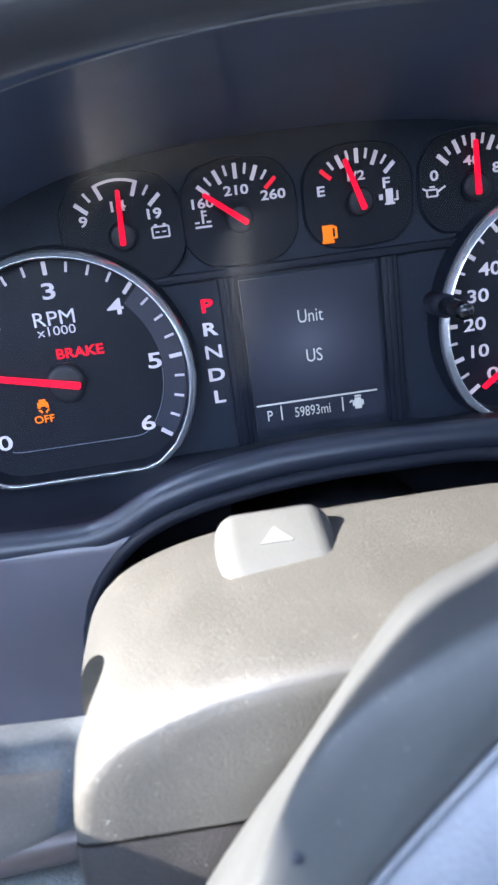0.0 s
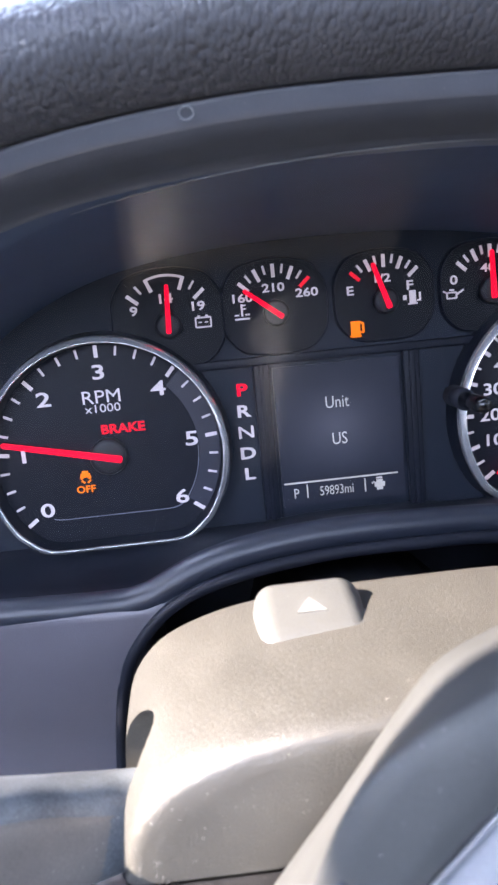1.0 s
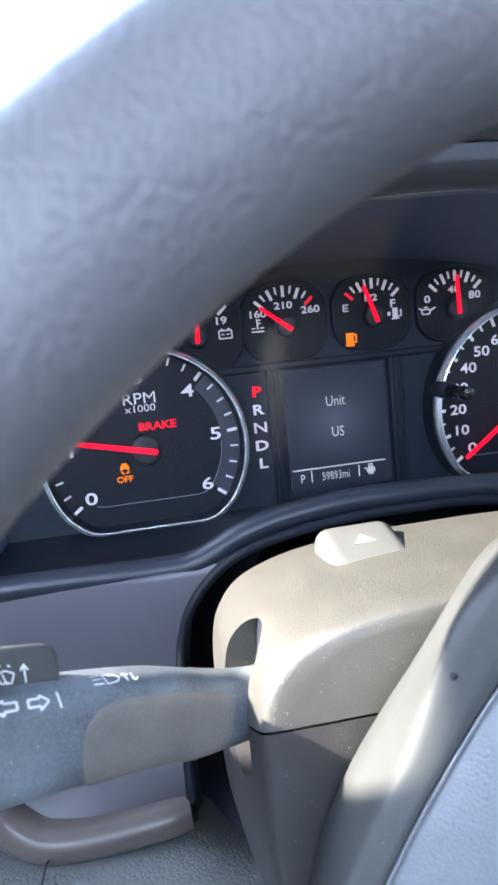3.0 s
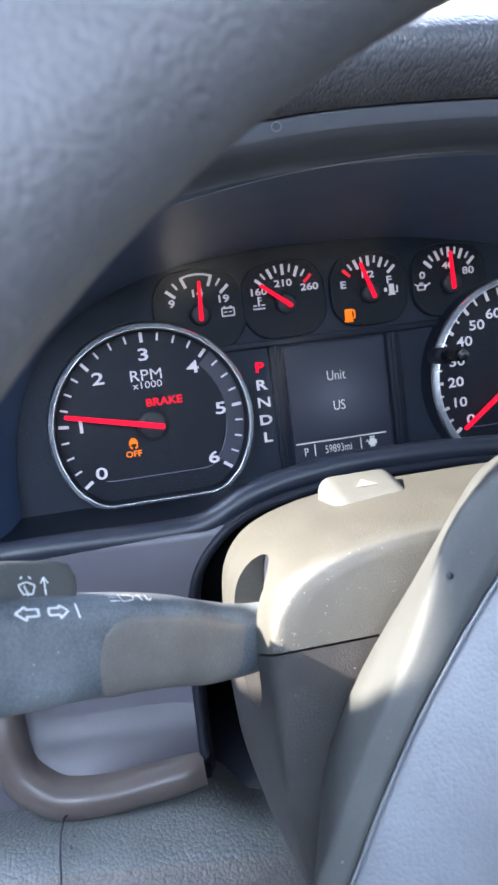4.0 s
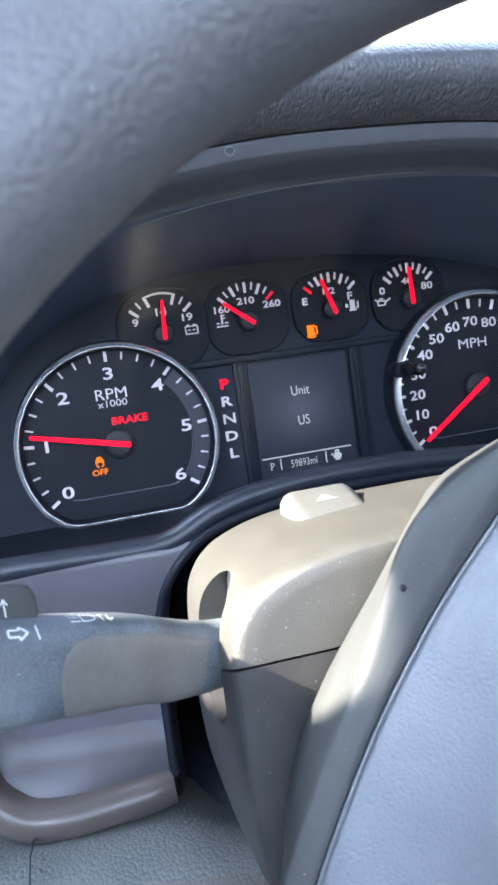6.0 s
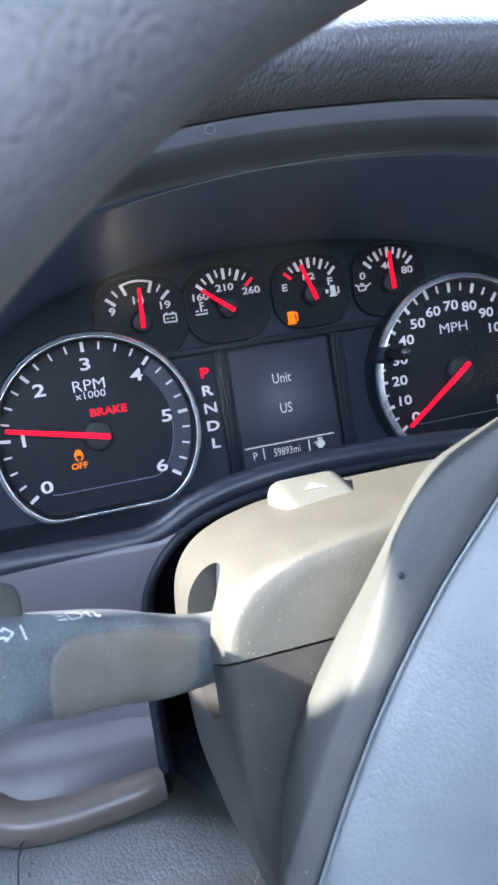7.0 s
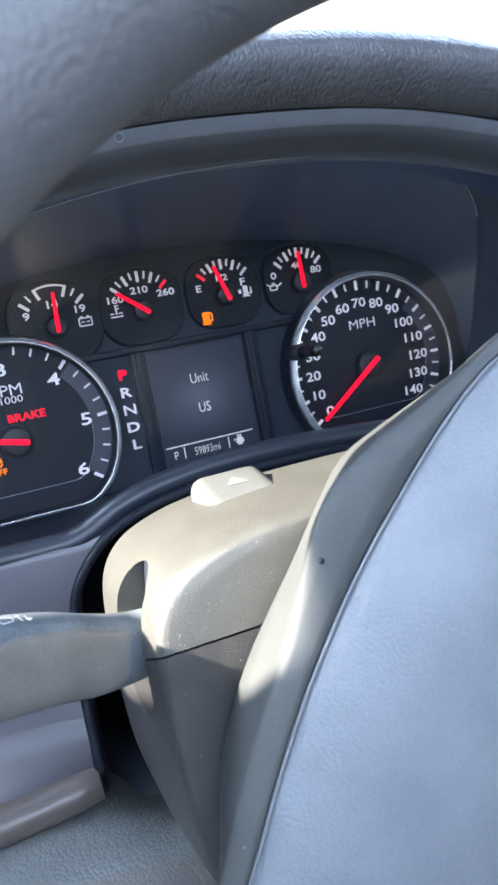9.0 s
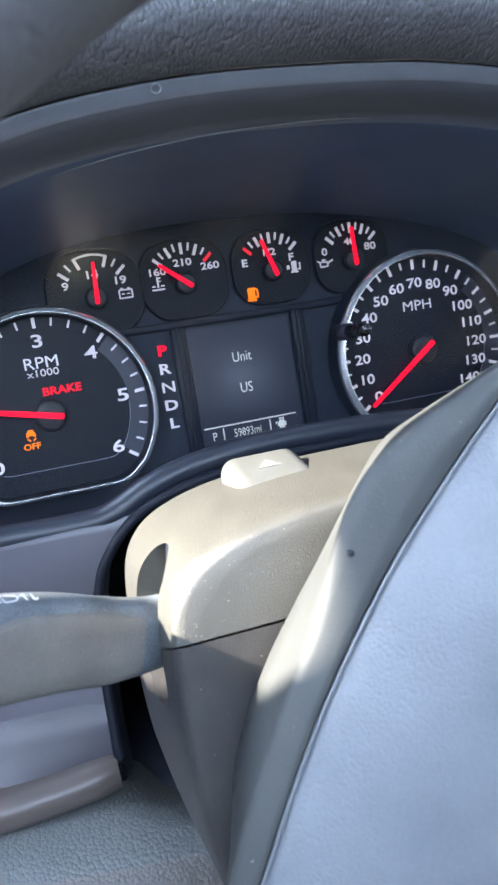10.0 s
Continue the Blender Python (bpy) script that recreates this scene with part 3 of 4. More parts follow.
def big_dial(name, label, cx, cz, r, units, marks, ticks, needle_angle, cut):
    dial = part(name, plate(dial_outline(cx, cz, r, cut), 0.0, 0.0034), FACE, cluster, label, smooth=False)
    outline = dial_outline(cx, cz, r, cut)
    part("inner_wall", loft([[Vector((x, y, z)) for x, z in scaled(outline, cx, cz, k)] for k, y in [(0.985, 0.0004), (0.992, -0.0020), (0.998, -0.0098), (1.003, -0.0108)]], closed=True), BLACK, dial)
    prof = [(1.0, -0.0098), (1.002, -0.0114), (1.006, -0.0121), (1.012, -0.0120), (1.026, -0.0114), (1.042, -0.0105), (1.055, -0.0095), (1.0585, -0.0086), (1.059, 0.003)]
    part("bezel", loft([[Vector((x, y, z)) for x, z in scaled(outline, cx, cz, k)] for k, y in prof], closed=True), CHROME, dial, "polished chrome bezel ring")
    prof = [(1.0592, 0.0034), (1.0598, -0.0074), (1.063, -0.0078), (1.068, -0.0066), (1.079, -0.0020), (1.092, 0.0034)]
    part("surround", loft([[Vector((x, y, z)) for x, z in scaled(outline, cx, cz, k)] for k, y in prof], closed=True), BLACK, dial)
    # stepped inner plate, as on the real face
    inner = scaled(dial_outline(cx, cz, r, cut - 0.004), cx, cz, 0.79)
    part("inner_line", tube([Vector((x, -0.0003, z)) for x, z in inner[67:] + inner[:11]], 0.00022, 6), FACE_LINE, dial)
    # lighter scale band; blue light on its right side put into the colour
    band = [(0.80, -0.00025), (0.985, -0.0003)]
    part("lit_scale_band", loft([[Vector((cx + k * r * math.cos(radians(a)), y, cz + k * r * math.sin(radians(a)))) for a in range(-35, 46, 4)] for k, y in band]), RING_LIT, dial)
    for a, major in ticks:
        r0, r1, w = (0.868, 0.972, 0.0017) if major else (0.885, 0.965, 0.0010)
        p, q = spot(r * r1, a), spot(r * r0, a)
        part("tick", bar_bm(cx + p[0], cz + p[1], cx + q[0], cz + q[1], w), INK, dial, smooth=False)
    for word, a, rr, size in marks:
        p = spot(rr, a)
        part("numeral", text_bm(word, size, (cx + p[0], cz + p[1]), width=1.5 if len(word) < 2 else 1.28, bold=0.016), INK, dial, smooth=False)
    for word, size, dz, w in units:
        part("unit", text_bm(word, size, (cx, cz + dz), width=w), INK, dial, smooth=False)
    cap(dial, cx, cz, 0.0085, -0.0045)
    needle(dial, cx, cz, needle_angle, 0.0475, 0.0065, 0.0031, -0.0062)
    return dial


tach = big_dial("tachometer", "engine speed dial marked 0 to 6 with chrome bezel", -0.1040, 0.7765, 0.0520, [("RPM", 0.0058, 0.0275, 1.15), ("x1000", 0.0038, 0.0222, 1.2)],
                [(str(k), 216 - 42 * k, 0.0386, 0.0067) for k in range(7)], [(216 - 10.5 * k, k % 4 == 0) for k in range(25)], 167, 0.0395)
big_dial("speedometer", "road speed dial marked 0 to 140 MPH with chrome bezel", 0.1143, 0.7765, 0.0542, [("MPH", 0.0056, 0.0262, 1.2)],
         [(str(10 * k), 216 - 18 * k, 0.0392 if k < 10 else 0.0375, 0.0058) for k in range(15)], [(216 - 9 * k, k % 2 == 0) for k in range(29)], 216, 0.0395)


def octagon(cx, cz, k):
    half = [(0.0224, -0.0078), (0.0226, 0.0110), (0.0165, 0.0200), (0.0060, 0.0226)]
    low = (0.0140, -0.0172)
    pts = [Vector((x, z)) for x, z in half + [(-x, z) for x, z in half[::-1]] + [(-low[0], low[1]), low]]
    for cut in (0.18, 0.25, 0.25):
        pts = [p.lerp(q, t) for p, q in zip(pts, pts[1:] + pts[:1]) for t in (cut, 1 - cut)]
    return [(cx + p.x * k, cz + p.y * k) for p in pts]


def small_dial(name, label, cx, cz, words, ticks, angle, k=1.0):
    o = octagon(cx, cz, k)
    dial = part(name, plate(o, 0.0008, 0.0034), POD_FACE, cluster, label, smooth=False)
    part("rim", loft([[Vector((x, y, z)) for x, z in scaled(o, cx, cz + 0.004, g)] for g, y in [(1.0, 0.0008), (1.0, 0.0004), (1.018, 0.0003), (1.035, 0.0010), (1.05, 0.0034)]], closed=True), BLACK, dial)
    for a, major, mat in ticks:
        r0, w = (0.0150, 0.0016) if major else (0.0168, 0.0010)
        p, q = spot(0.0207 * k, a), spot(r0 * k, a)
        part("tick", bar_bm(cx + p[0], cz + p[1], cx + q[0], cz + q[1], w), mat, dial, smooth=False)
    for word, dx, dz, size in words:
        part("numeral", text_bm(word, size, (cx + dx, cz + dz), width=1.32, bold=0.024), INK, dial, smooth=False)
    cap(dial, cx, cz, 0.0058, -0.0035)
    needle(dial, cx, cz, angle, 0.0180, 0.0035, 0.0024, -0.0048)
    return dial


eight = [(138 - 12 * k, k % 2 == 0, INK) for k in range(9)]
volt = small_dial("voltmeter", "small battery voltage gauge marked 9 to 19", -0.0700, 0.8325, [("9", -0.0148, 0.0076, 0.0042), ("14", 0, 0.0120, 0.0042), ("19", 0.0140, 0.0074, 0.0042)],
                  [(140, True, INK), (126, False, INK), (112, True, INK), (68, True, INK), (55, False, INK), (41, True, INK)], 87, 1.09)
part("arc_band", loft([[Vector((-0.0700 + r * math.cos(radians(a)), -0.0005, 0.8325 + r * math.sin(radians(a)))) for a in range(68, 113, 4)] for r in (0.0215, 0.0226)]), INK, volt)
temp = small_dial("temperature_gauge", "small coolant temperature gauge marked 160 to 260", -0.0215, 0.8335, [("160", -0.0145, 0.0078, 0.0040), ("210", -0.0004, 0.0112, 0.0039), ("260", 0.0145, 0.0078, 0.0040)],
                  eight[:-1] + [(42, True, REDMARK)], 142, 1.04)
fuel = small_dial("fuel_gauge", "small fuel gauge marked E to F", 0.0285, 0.8340, [("E", -0.0158, 0.0058, 0.0040), ("1/2", -0.0008, 0.0102, 0.0038), ("F", 0.0116, 0.0060, 0.0042)],
                  [(138, True, REDMARK)] + eight[1:], 109)
oil = small_dial("oil_pressure_gauge", "small oil pressure gauge marked 0 to 80", 0.0775, 0.8340, [("0", -0.0172, 0.0062, 0.0042), ("40", -0.0012, 0.0104, 0.0040), ("80", 0.0112, 0.0064, 0.0042)], eight, 92)


def symbol(parent, name, bars, y=-0.0006, mat=None):
    bm = bmesh.new()
    for x0, z0, x1, z1, w in bars:
        b = bar_bm(x0, z0, x1, z1, w, y, deep=0.0004)
        me = bpy.data.meshes.new("tmp")
        b.to_mesh(me)
        b.free()
        bm.from_mesh(me)
        bpy.data.meshes.remove(me)
    return part(name, bm, mat or INK, parent, smooth=False)


def rect_bars(cx, cz, w, h, t):
    return [(cx - w / 2, cz - h / 2, cx + w / 2, cz - h / 2, t), (cx - w / 2, cz + h / 2, cx + w / 2, cz + h / 2, t), (cx - w / 2, cz - h / 2, cx - w / 2, cz + h / 2, t), (cx + w / 2, cz - h / 2, cx + w / 2, cz + h / 2, t)]


bx, bz = -0.0545, 0.8325
symbol(volt, "battery_symbol", rect_bars(bx, bz, 0.0068, 0.0042, 0.0007) + [(bx - 0.0018, bz + 0.0022, bx - 0.0018, bz + 0.0032, 0.0013), (bx + 0.0018, bz + 0.0022, bx + 0.0018, bz + 0.0032, 0.0013),
                                                                           (bx - 0.0022, bz, bx - 0.0006, bz, 0.0006), (bx + 0.0006, bz, bx + 0.0022, bz, 0.0006)])
tx, tz = -0.0368, 0.8345
symbol(temp, "coolant_symbol", [(tx, tz - 0.0012, tx, tz + 0.0042, 0.0009), (tx, tz + 0.0036, tx + 0.0018, tz + 0.0036, 0.0006), (tx, tz + 0.0020, tx + 0.0018, tz + 0.0020, 0.0006),
                                (tx - 0.0034, tz - 0.0006, tx - 0.0014, tz - 0.0006, 0.0007), (tx + 0.0014, tz - 0.0006, tx + 0.0034, tz - 0.0006, 0.0007), (tx - 0.0034, tz - 0.0024, tx + 0.0034, tz - 0.0024, 0.0008)])
fx, fz = 0.0425, 0.8345
symbol(fuel, "pump_symbol", [(fx - 0.0014, fz - 0.0030, fx - 0.0014, fz + 0.0030, 0.0030), (fx - 0.0036, fz - 0.0029, fx + 0.0008, fz - 0.0029, 0.0008), (fx + 0.0020, fz - 0.0018, fx + 0.0020, fz + 0.0020, 0.0008),
                             (fx + 0.0004, fz - 0.0016, fx + 0.0022, fz - 0.0016, 0.0007), (fx - 0.0058, fz, fx - 0.0042, fz, 0.0022)])
ox, oz = 0.0598, 0.8340
symbol(oil, "oil_can_symbol", rect_bars(ox - 0.0006, oz - 0.0006, 0.0044, 0.0026, 0.0007) + [(ox + 0.0016, oz - 0.0004, ox + 0.0050, oz + 0.0016, 0.0008), (ox - 0.0026, oz + 0.0004, ox - 0.0046, oz + 0.0016, 0.0007),
                                                                                          (ox - 0.0016, oz + 0.0018, ox + 0.0006, oz + 0.0018, 0.0008)])

# lit warning lamps
part("brake_light", text_bm("BRAKE", 0.0044, (-0.0960, 0.7888), width=1.15, bold=0.03), RED_LAMP, tach, "lit red brake warning", smooth=False)
wx, wz = -0.1160, 0.7672
symbol(tach, "traction_light", [(wx - 0.0022, wz + 0.0012, wx + 0.0022, wz + 0.0012, 0.0018), (wx - 0.0014, wz + 0.0027, wx + 0.0014, wz + 0.0027, 0.0013), (wx - 0.0024, wz + 0.0002, wx - 0.0012, wz + 0.0002, 0.0012),
                                (wx + 0.0012, wz + 0.0002, wx + 0.0024, wz + 0.0002, 0.0012), (wx - 0.0020, wz - 0.0010, wx - 0.0006, wz - 0.0024, 0.0008), (wx + 0.0022, wz - 0.0010, wx + 0.0008, wz - 0.0024, 0.0008)], mat=AMBER_LAMP)
part("traction_word", text_bm("OFF", 0.0034, (wx - 0.0004, wz - 0.0052), width=1.1, bold=0.02), AMBER_LAMP, tach, "lit amber word", smooth=False)
wx, wz = 0.0150, 0.8228
symbol(fuel, "low_fuel_light", [(wx - 0.0010, wz - 0.0034, wx - 0.0010, wz + 0.0034, 0.0042), (wx - 0.0036, wz - 0.0034, wx + 0.0016, wz - 0.0034, 0.0010), (wx + 0.0026, wz - 0.0020, wx + 0.0026, wz + 0.0022, 0.0009),
                                (wx + 0.0008, wz + 0.0030, wx + 0.0028, wz + 0.0020, 0.0009), (wx + 0.0010, wz - 0.0018, wx + 0.0028, wz - 0.0018, 0.0008)], mat=AMBER_LAMP)

# gear letters
for k, letter in enumerate("PRNDL"):
    part("gear_letter", text_bm(letter, 0.0057, (-0.0400, 0.8000 - 0.0100 * k), y=0.0028, width=1.35, bold=0.012 if letter == "N" else 0.028), REDLIT if k == 0 else INK, cluster,
         "lit red letter P" if k == 0 else "", smooth=False)

# display with its side bars
display = part("display", plate([(-0.0255, 0.7420), (0.0335, 0.7420), (0.0335, 0.8085), (-0.0255, 0.8085)], 0.0018, 0.0034), SCREEN, cluster, "small dark blue information display", smooth=False)
for x0, x1 in ((-0.0345, -0.0272), (0.0352, 0.0430)):
    part("side_bar", box(x0, x1, -0.0002, 0.0034, 0.7370, 0.8110, 0.0010), BLACK, cluster)
    part("side_bar", box(x0 + 0.0024, x1 - 0.0024, -0.0014, 0.0, 0.7370, 0.8110, 0.0007), BLACK, cluster)
for word, x, z, size in (("Unit", 0.0035, 0.7902, 0.0056), ("US", 0.0035, 0.7728, 0.0057), ("P", -0.0190, 0.7482, 0.0046), ("59893mi", 0.0002, 0.7482, 0.0046)):
    part("readout", text_bm(word, size, (x, z), y=0.0014, width=0.80 if len(word) != 7 else 0.72), DISPLAY_TEXT, display, smooth=False)
symbol(display, "rule", [(-0.0245, 0.7532, 0.0300, 0.7532, 0.0007), (-0.0138, 0.7455, -0.0138, 0.7520, 0.0006), (0.0140, 0.7455, 0.0140, 0.7520, 0.0006)], 0.0014, DISPLAY_TEXT)
symbol(display, "open_door_symbol", [(0.0210, 0.7458, 0.0210, 0.7508, 0.0030), (0.0190, 0.7472, 0.0190, 0.7496, 0.0010), (0.0230, 0.7472, 0.0230, 0.7496, 0.0010), (0.0196, 0.7516, 0.0224, 0.7516, 0.0008),
                                     (0.0172, 0.7490, 0.0184, 0.7500, 0.0006)], 0.0014, DISPLAY_TEXT)
part("divider", box(-0.062, 0.075, 0.0005, 0.0040, 0.8105, 0.8145, 0.0008), BLACK, cluster)
# reset stem
stem = part("reset_stem", tube([Vector((0.0410, -0.050, 0.7955)), Vector((0.0410, -0.079, 0.7957)), Vector((0.0410, -0.0825, 0.7957)), Vector((0.0410, -0.0835, 0.7957))], [0.0031, 0.0031, 0.0028, 0.0018], 18), GLOSS,
            cluster, "glossy black trip reset stem")
part("collar", tube([Vector((0.0410, -0.0500, 0.7955)), Vector((0.0410, -0.0640, 0.7955))], 0.0042, 20), BLACK, stem)


def lens_y(z):
    t = max(0.0, (z - 0.740) / 0.137)
    return -0.045 - 0.0775 * t ** 1.8


LENS_TOP = smooth_line([(-0.172, 0, 0.800), (-0.168, 0, 0.826), (-0.150, 0, 0.8460), (-0.120, 0, 0.8605), (-0.090, 0, 0.8690), (-0.045, 0, 0.8755), (0.000, 0, 0.8780), (0.040, 0, 0.8775), (0.078, 0, 0.8745), (0.103, 0, 0.8690),
                        (0.118, 0, 0.8630), (0.132, 0, 0.8520), (0.141, 0, 0.8380), (0.147, 0, 0.8220), (0.1515, 0, 0.800)], 5)
rows = []
for k in range(15):
    u = k / 14
    rows.append([Vector((p.x, lens_y(p.z * (1 - u) + 0.738 * u), p.z * (1 - u) + 0.738 * u)) for p in LENS_TOP])
lens = part("lens", loft(rows), LENS, cluster, "clear slightly dusty plastic gauge lens with bluish haze put into its film")
lens.visible_shadow = False
part("lens_edge", tube([Vector((p.x, lens_y(p.z) - 0.0004, p.z)) for p in LENS_TOP if p.z > 0.845], 0.00022, 6), COVER_EDGE, cluster, "thin pale upper edge of the gauge lens")
edge = [p for p in LENS_TOP if p.x > 0.1] + [Vector((0.153, 0, 0.77)), Vector((0.154, 0, 0.738))]
part("lens_surround", loft([[Vector((p.x, lens_y(p.z) + 0.001, p.z)) for p in edge], [Vector((p.x + 0.003, lens_y(p.z) - 0.002, p.z + (0.002 if p.z > 0.85 else 0))) for p in edge],
                            [Vector((p.x + 0.06, lens_y(p.z) - 0.004, p.z + (0.004 if p.z > 0.85 else 0))) for p in edge]]), RIDGE_PLASTIC, cluster, "smooth dark lens surround")


# ---- steering column ----
column = thing("steering_column", "grey plastic steering column shroud, sunlit on top and dusty", "steering column")
CX, CZ = 0.004, 0.690


def column_section():
    right = [(0.000, 0.7560), (-0.020, 0.7558), (-0.046, 0.7540), (-0.065, 0.7500), (-0.0795, 0.7430), (-0.0875, 0.7320), (-0.0905, 0.7180), (-0.0912, 0.7000), (-0.0915, 0.6760), (-0.0890, 0.6480),
             (-0.0800, 0.6180), (-0.0560, 0.5960), (-0.0250, 0.5870), (0.004, 0.5850)]
    full = [(x, z) for x, z in right] + [(2 * CX - x, z) for x, z in reversed(right[1:-1])]
    return [(p.x, p.z) for p in smooth_line([(x, 0, z) for x, z in full], 4, closed=True)]


def column_body(grow=0.0):
    sec = column_section()
    rows = []
    stations = [(-0.118, 0.975, 0.955), (-0.1195, 0.993, 0.972), (-0.1230, 1.004, 0.980), (-0.140, 0.998, 0.992), (-0.160, 0.982, 1.0), (-0.168, 0.975, 0.999), (-0.175, 0.968, 0.995), (-0.181, 0.962, 0.988), (-0.186, 0.957, 0.979),
                (-0.1895, 0.952, 0.969), (-0.1916, 0.947, 0.959), (-0.1930, 0.939, 0.948), (-0.1938, 0.926, 0.938), (-0.1942, 0.910, 0.927), (-0.1944, 0.85, 0.87), (-0.1946, 0.76, 0.78), (-0.1948, 0.65, 0.66), (-0.1950, 0.51, 0.52), (-0.1952, 0.30, 0.30)]
    sec = [(x, z if z < 0.720 else 0.720 + (z - 0.720) * 0.91) for x, z in sec]
    for y, kx, kz in stations:
        w = max(0.0, min(1.0, (-0.160 - y) / 0.028))
        rows.append([Vector((CX + (x - CX) * (kx + grow), y + w * (0.0006 * ((x - CX) * kx / 0.1) ** 2 - 0.008 * max(0.0, (0.70 - z) / 0.11)), CZ + (z - CZ) * (kz + grow))) for x, z in sec])
    return loft(rows, closed=True, caps=True)


def slot_outline(k, n=40):
    out = []
    for i in range(n):
        t = 2 * math.pi * i / n
        out.append((max(-0.1775, -0.1650 + 0.0180 * k * math.cos(t)), 0.7143 + 0.0262 * k * math.sin(t)))
    return out


def carved_column():
    """The shroud as one solid with the lever's slot cut into its flank."""
    body = mesh_object("solid", column_body(), COLUMN)
    cut = mesh_object("cutter", loft([[(x, y, z) for y, z in slot_outline(1.0)] for x in (-0.130, -0.078)], closed=True, caps=True), COLUMN)
    mod = body.modifiers.new("slot", "BOOLEAN")
    mod.object, mod.operation, mod.solver = cut, "DIFFERENCE", "EXACT"
    me = bpy.data.meshes.new_from_object(body.evaluated_get(bpy.context.evaluated_depsgraph_get()))
    bpy.data.objects.remove(body)
    bpy.data.objects.remove(cut)
    return me


SEAM_N = Vector((0.0, 0.33, 1.0)).normalized()
carved = carved_column()
for name, side, lab in (("upper_shroud", 1, "sunlit dusty upper column shroud"), ("lower_shroud", -1, "lower column shroud with shade put into its darker colour")):
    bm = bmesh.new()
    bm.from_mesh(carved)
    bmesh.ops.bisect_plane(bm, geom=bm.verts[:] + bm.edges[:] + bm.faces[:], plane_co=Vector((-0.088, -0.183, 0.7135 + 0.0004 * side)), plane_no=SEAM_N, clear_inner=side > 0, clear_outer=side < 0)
    half = part(name, bm, COLUMN if side > 0 else SHADED_SHROUD, column, lab, sharp=38)
    half.data.materials.append(GAP)
    for f in half.data.polygons:
        c = f.center
        if ((c.y + 0.1650) / 0.0190) ** 2 + ((c.z - 0.7143) / 0.0272) ** 2 < 1.05 and c.y > -0.1765 and c.x > -0.083 and c.x < -0.05 and abs(f.normal.x) > 0.8 and side > 0:
            f.material_index = 1
part("inner_sleeve", tube([Vector((CX, -0.214, 0.692)), Vector((CX, -0.19, 0.692)), Vector((CX, -0.11, 0.685)), Vector((CX, 0.055, 0.665))], [0.03, 0.048, 0.050, 0.050], 28), GAP, column)

# hazard button with its well
button = part("hazard_button", box(-0.0518, -0.0192, -0.1578, -0.1280, 0.7430, 0.7604, 0.0066, 6), BUTTON, column, "pale grey hazard warning button with a triangle")
for v in button.data.vertices:
    if v.co.z > 0.752:
        v.co.x = -0.0355 + (v.co.x + 0.0355) * 0.98
        v.co.y += 0.0012
        v.co.z += -0.0052 + (v.co.y + 0.1542) * 0.24
part("triangle", plate([(-0.0405, 0.0), (-0.0320, 0.0), (-0.03625, 0.0065)], -0.0003, 0.0), BUTTON_MARK, button, smooth=False).matrix_local = pose(0.0008, -0.1455, 0.7573, -76.5, 0, 0)
well = part("button_well", box(-0.0526, -0.0184, -0.1582, -0.1268, 0.7430, 0.7532, 0.002), GAP, column)
for v in well.data.vertices:
    if v.co.z > 0.749:
        v.co.z += 0.14 * min(0.0, v.co.x + 0.0355) - 0.0004
for ob in (button, well):
    ob.matrix_local = Matrix.Translation((0.0018, 0, -0.0028)) @ ob.matrix_local

part("slot_boot", tube([Vector((-0.066, -0.158, 0.711)), Vector((-0.086, -0.1630, 0.7122))], [0.0095, 0.0085], 18), GAP, column)

# ---- multifunction lever ----
lever = thing("turn_signal_lever", "grey plastic turn signal lever with white symbols", "lever")
axis = smooth_line([(-0.0700, -0.1590, 0.7112), (-0.0890, -0.1640, 0.7122), (-0.1040, -0.1735, 0.7178), (-0.1200, -0.1855, 0.7262), (-0.1400, -0.1990, 0.7335), (-0.1660, -0.2155, 0.7415), (-0.2050, -0.2400, 0.7520)], 6)
rad = [0.0108, 0.0118, 0.0129, 0.0137, 0.0145, 0.0155, 0.0155]
radii = []
for i in range(len(axis)):
    s = i / (len(axis) - 1) * (len(rad) - 1)
    k = min(int(s), len(rad) - 2)
    radii.append(rad[k] + (rad[k + 1] - rad[k]) * (s - k))


def lever_point(s, angle, lift=0.0):
    """A point of the lever's skin: s along its axis (0 to 1), angle round it (0 faces the driver, 90 up)."""
    f = s * (len(axis) - 1)
    k = min(int(f), len(axis) - 2)
    p = axis[k].lerp(axis[k + 1], f - k)
    d = (axis[k + 1] - axis[k]).normalized()
    u = d.cross(Vector((0, 0, 1))).normalized()
    v = u.cross(d)
    if u.y > 0:
        u = -u
    r = radii[k] + (radii[k + 1] - radii[k]) * (f - k) + lift
    e = 2.0 + 1.2 * min(1.0, max(0.0, (s - 0.10) / 0.22))
    r *= (abs(math.cos(radians(angle))) ** e + abs(math.sin(radians(angle))) ** e) ** (-1 / e)
    return p + u * r * (0.72 + 0.26 * max(0.0, 1.0 - s / 0.42)) * math.cos(radians(angle)) + v * r * math.sin(radians(angle))


part("body", loft([[lever_point(i / 60, a) for a in range(0, 360, 9)] for i in range(61)], closed=True, caps=True), STALK, lever)

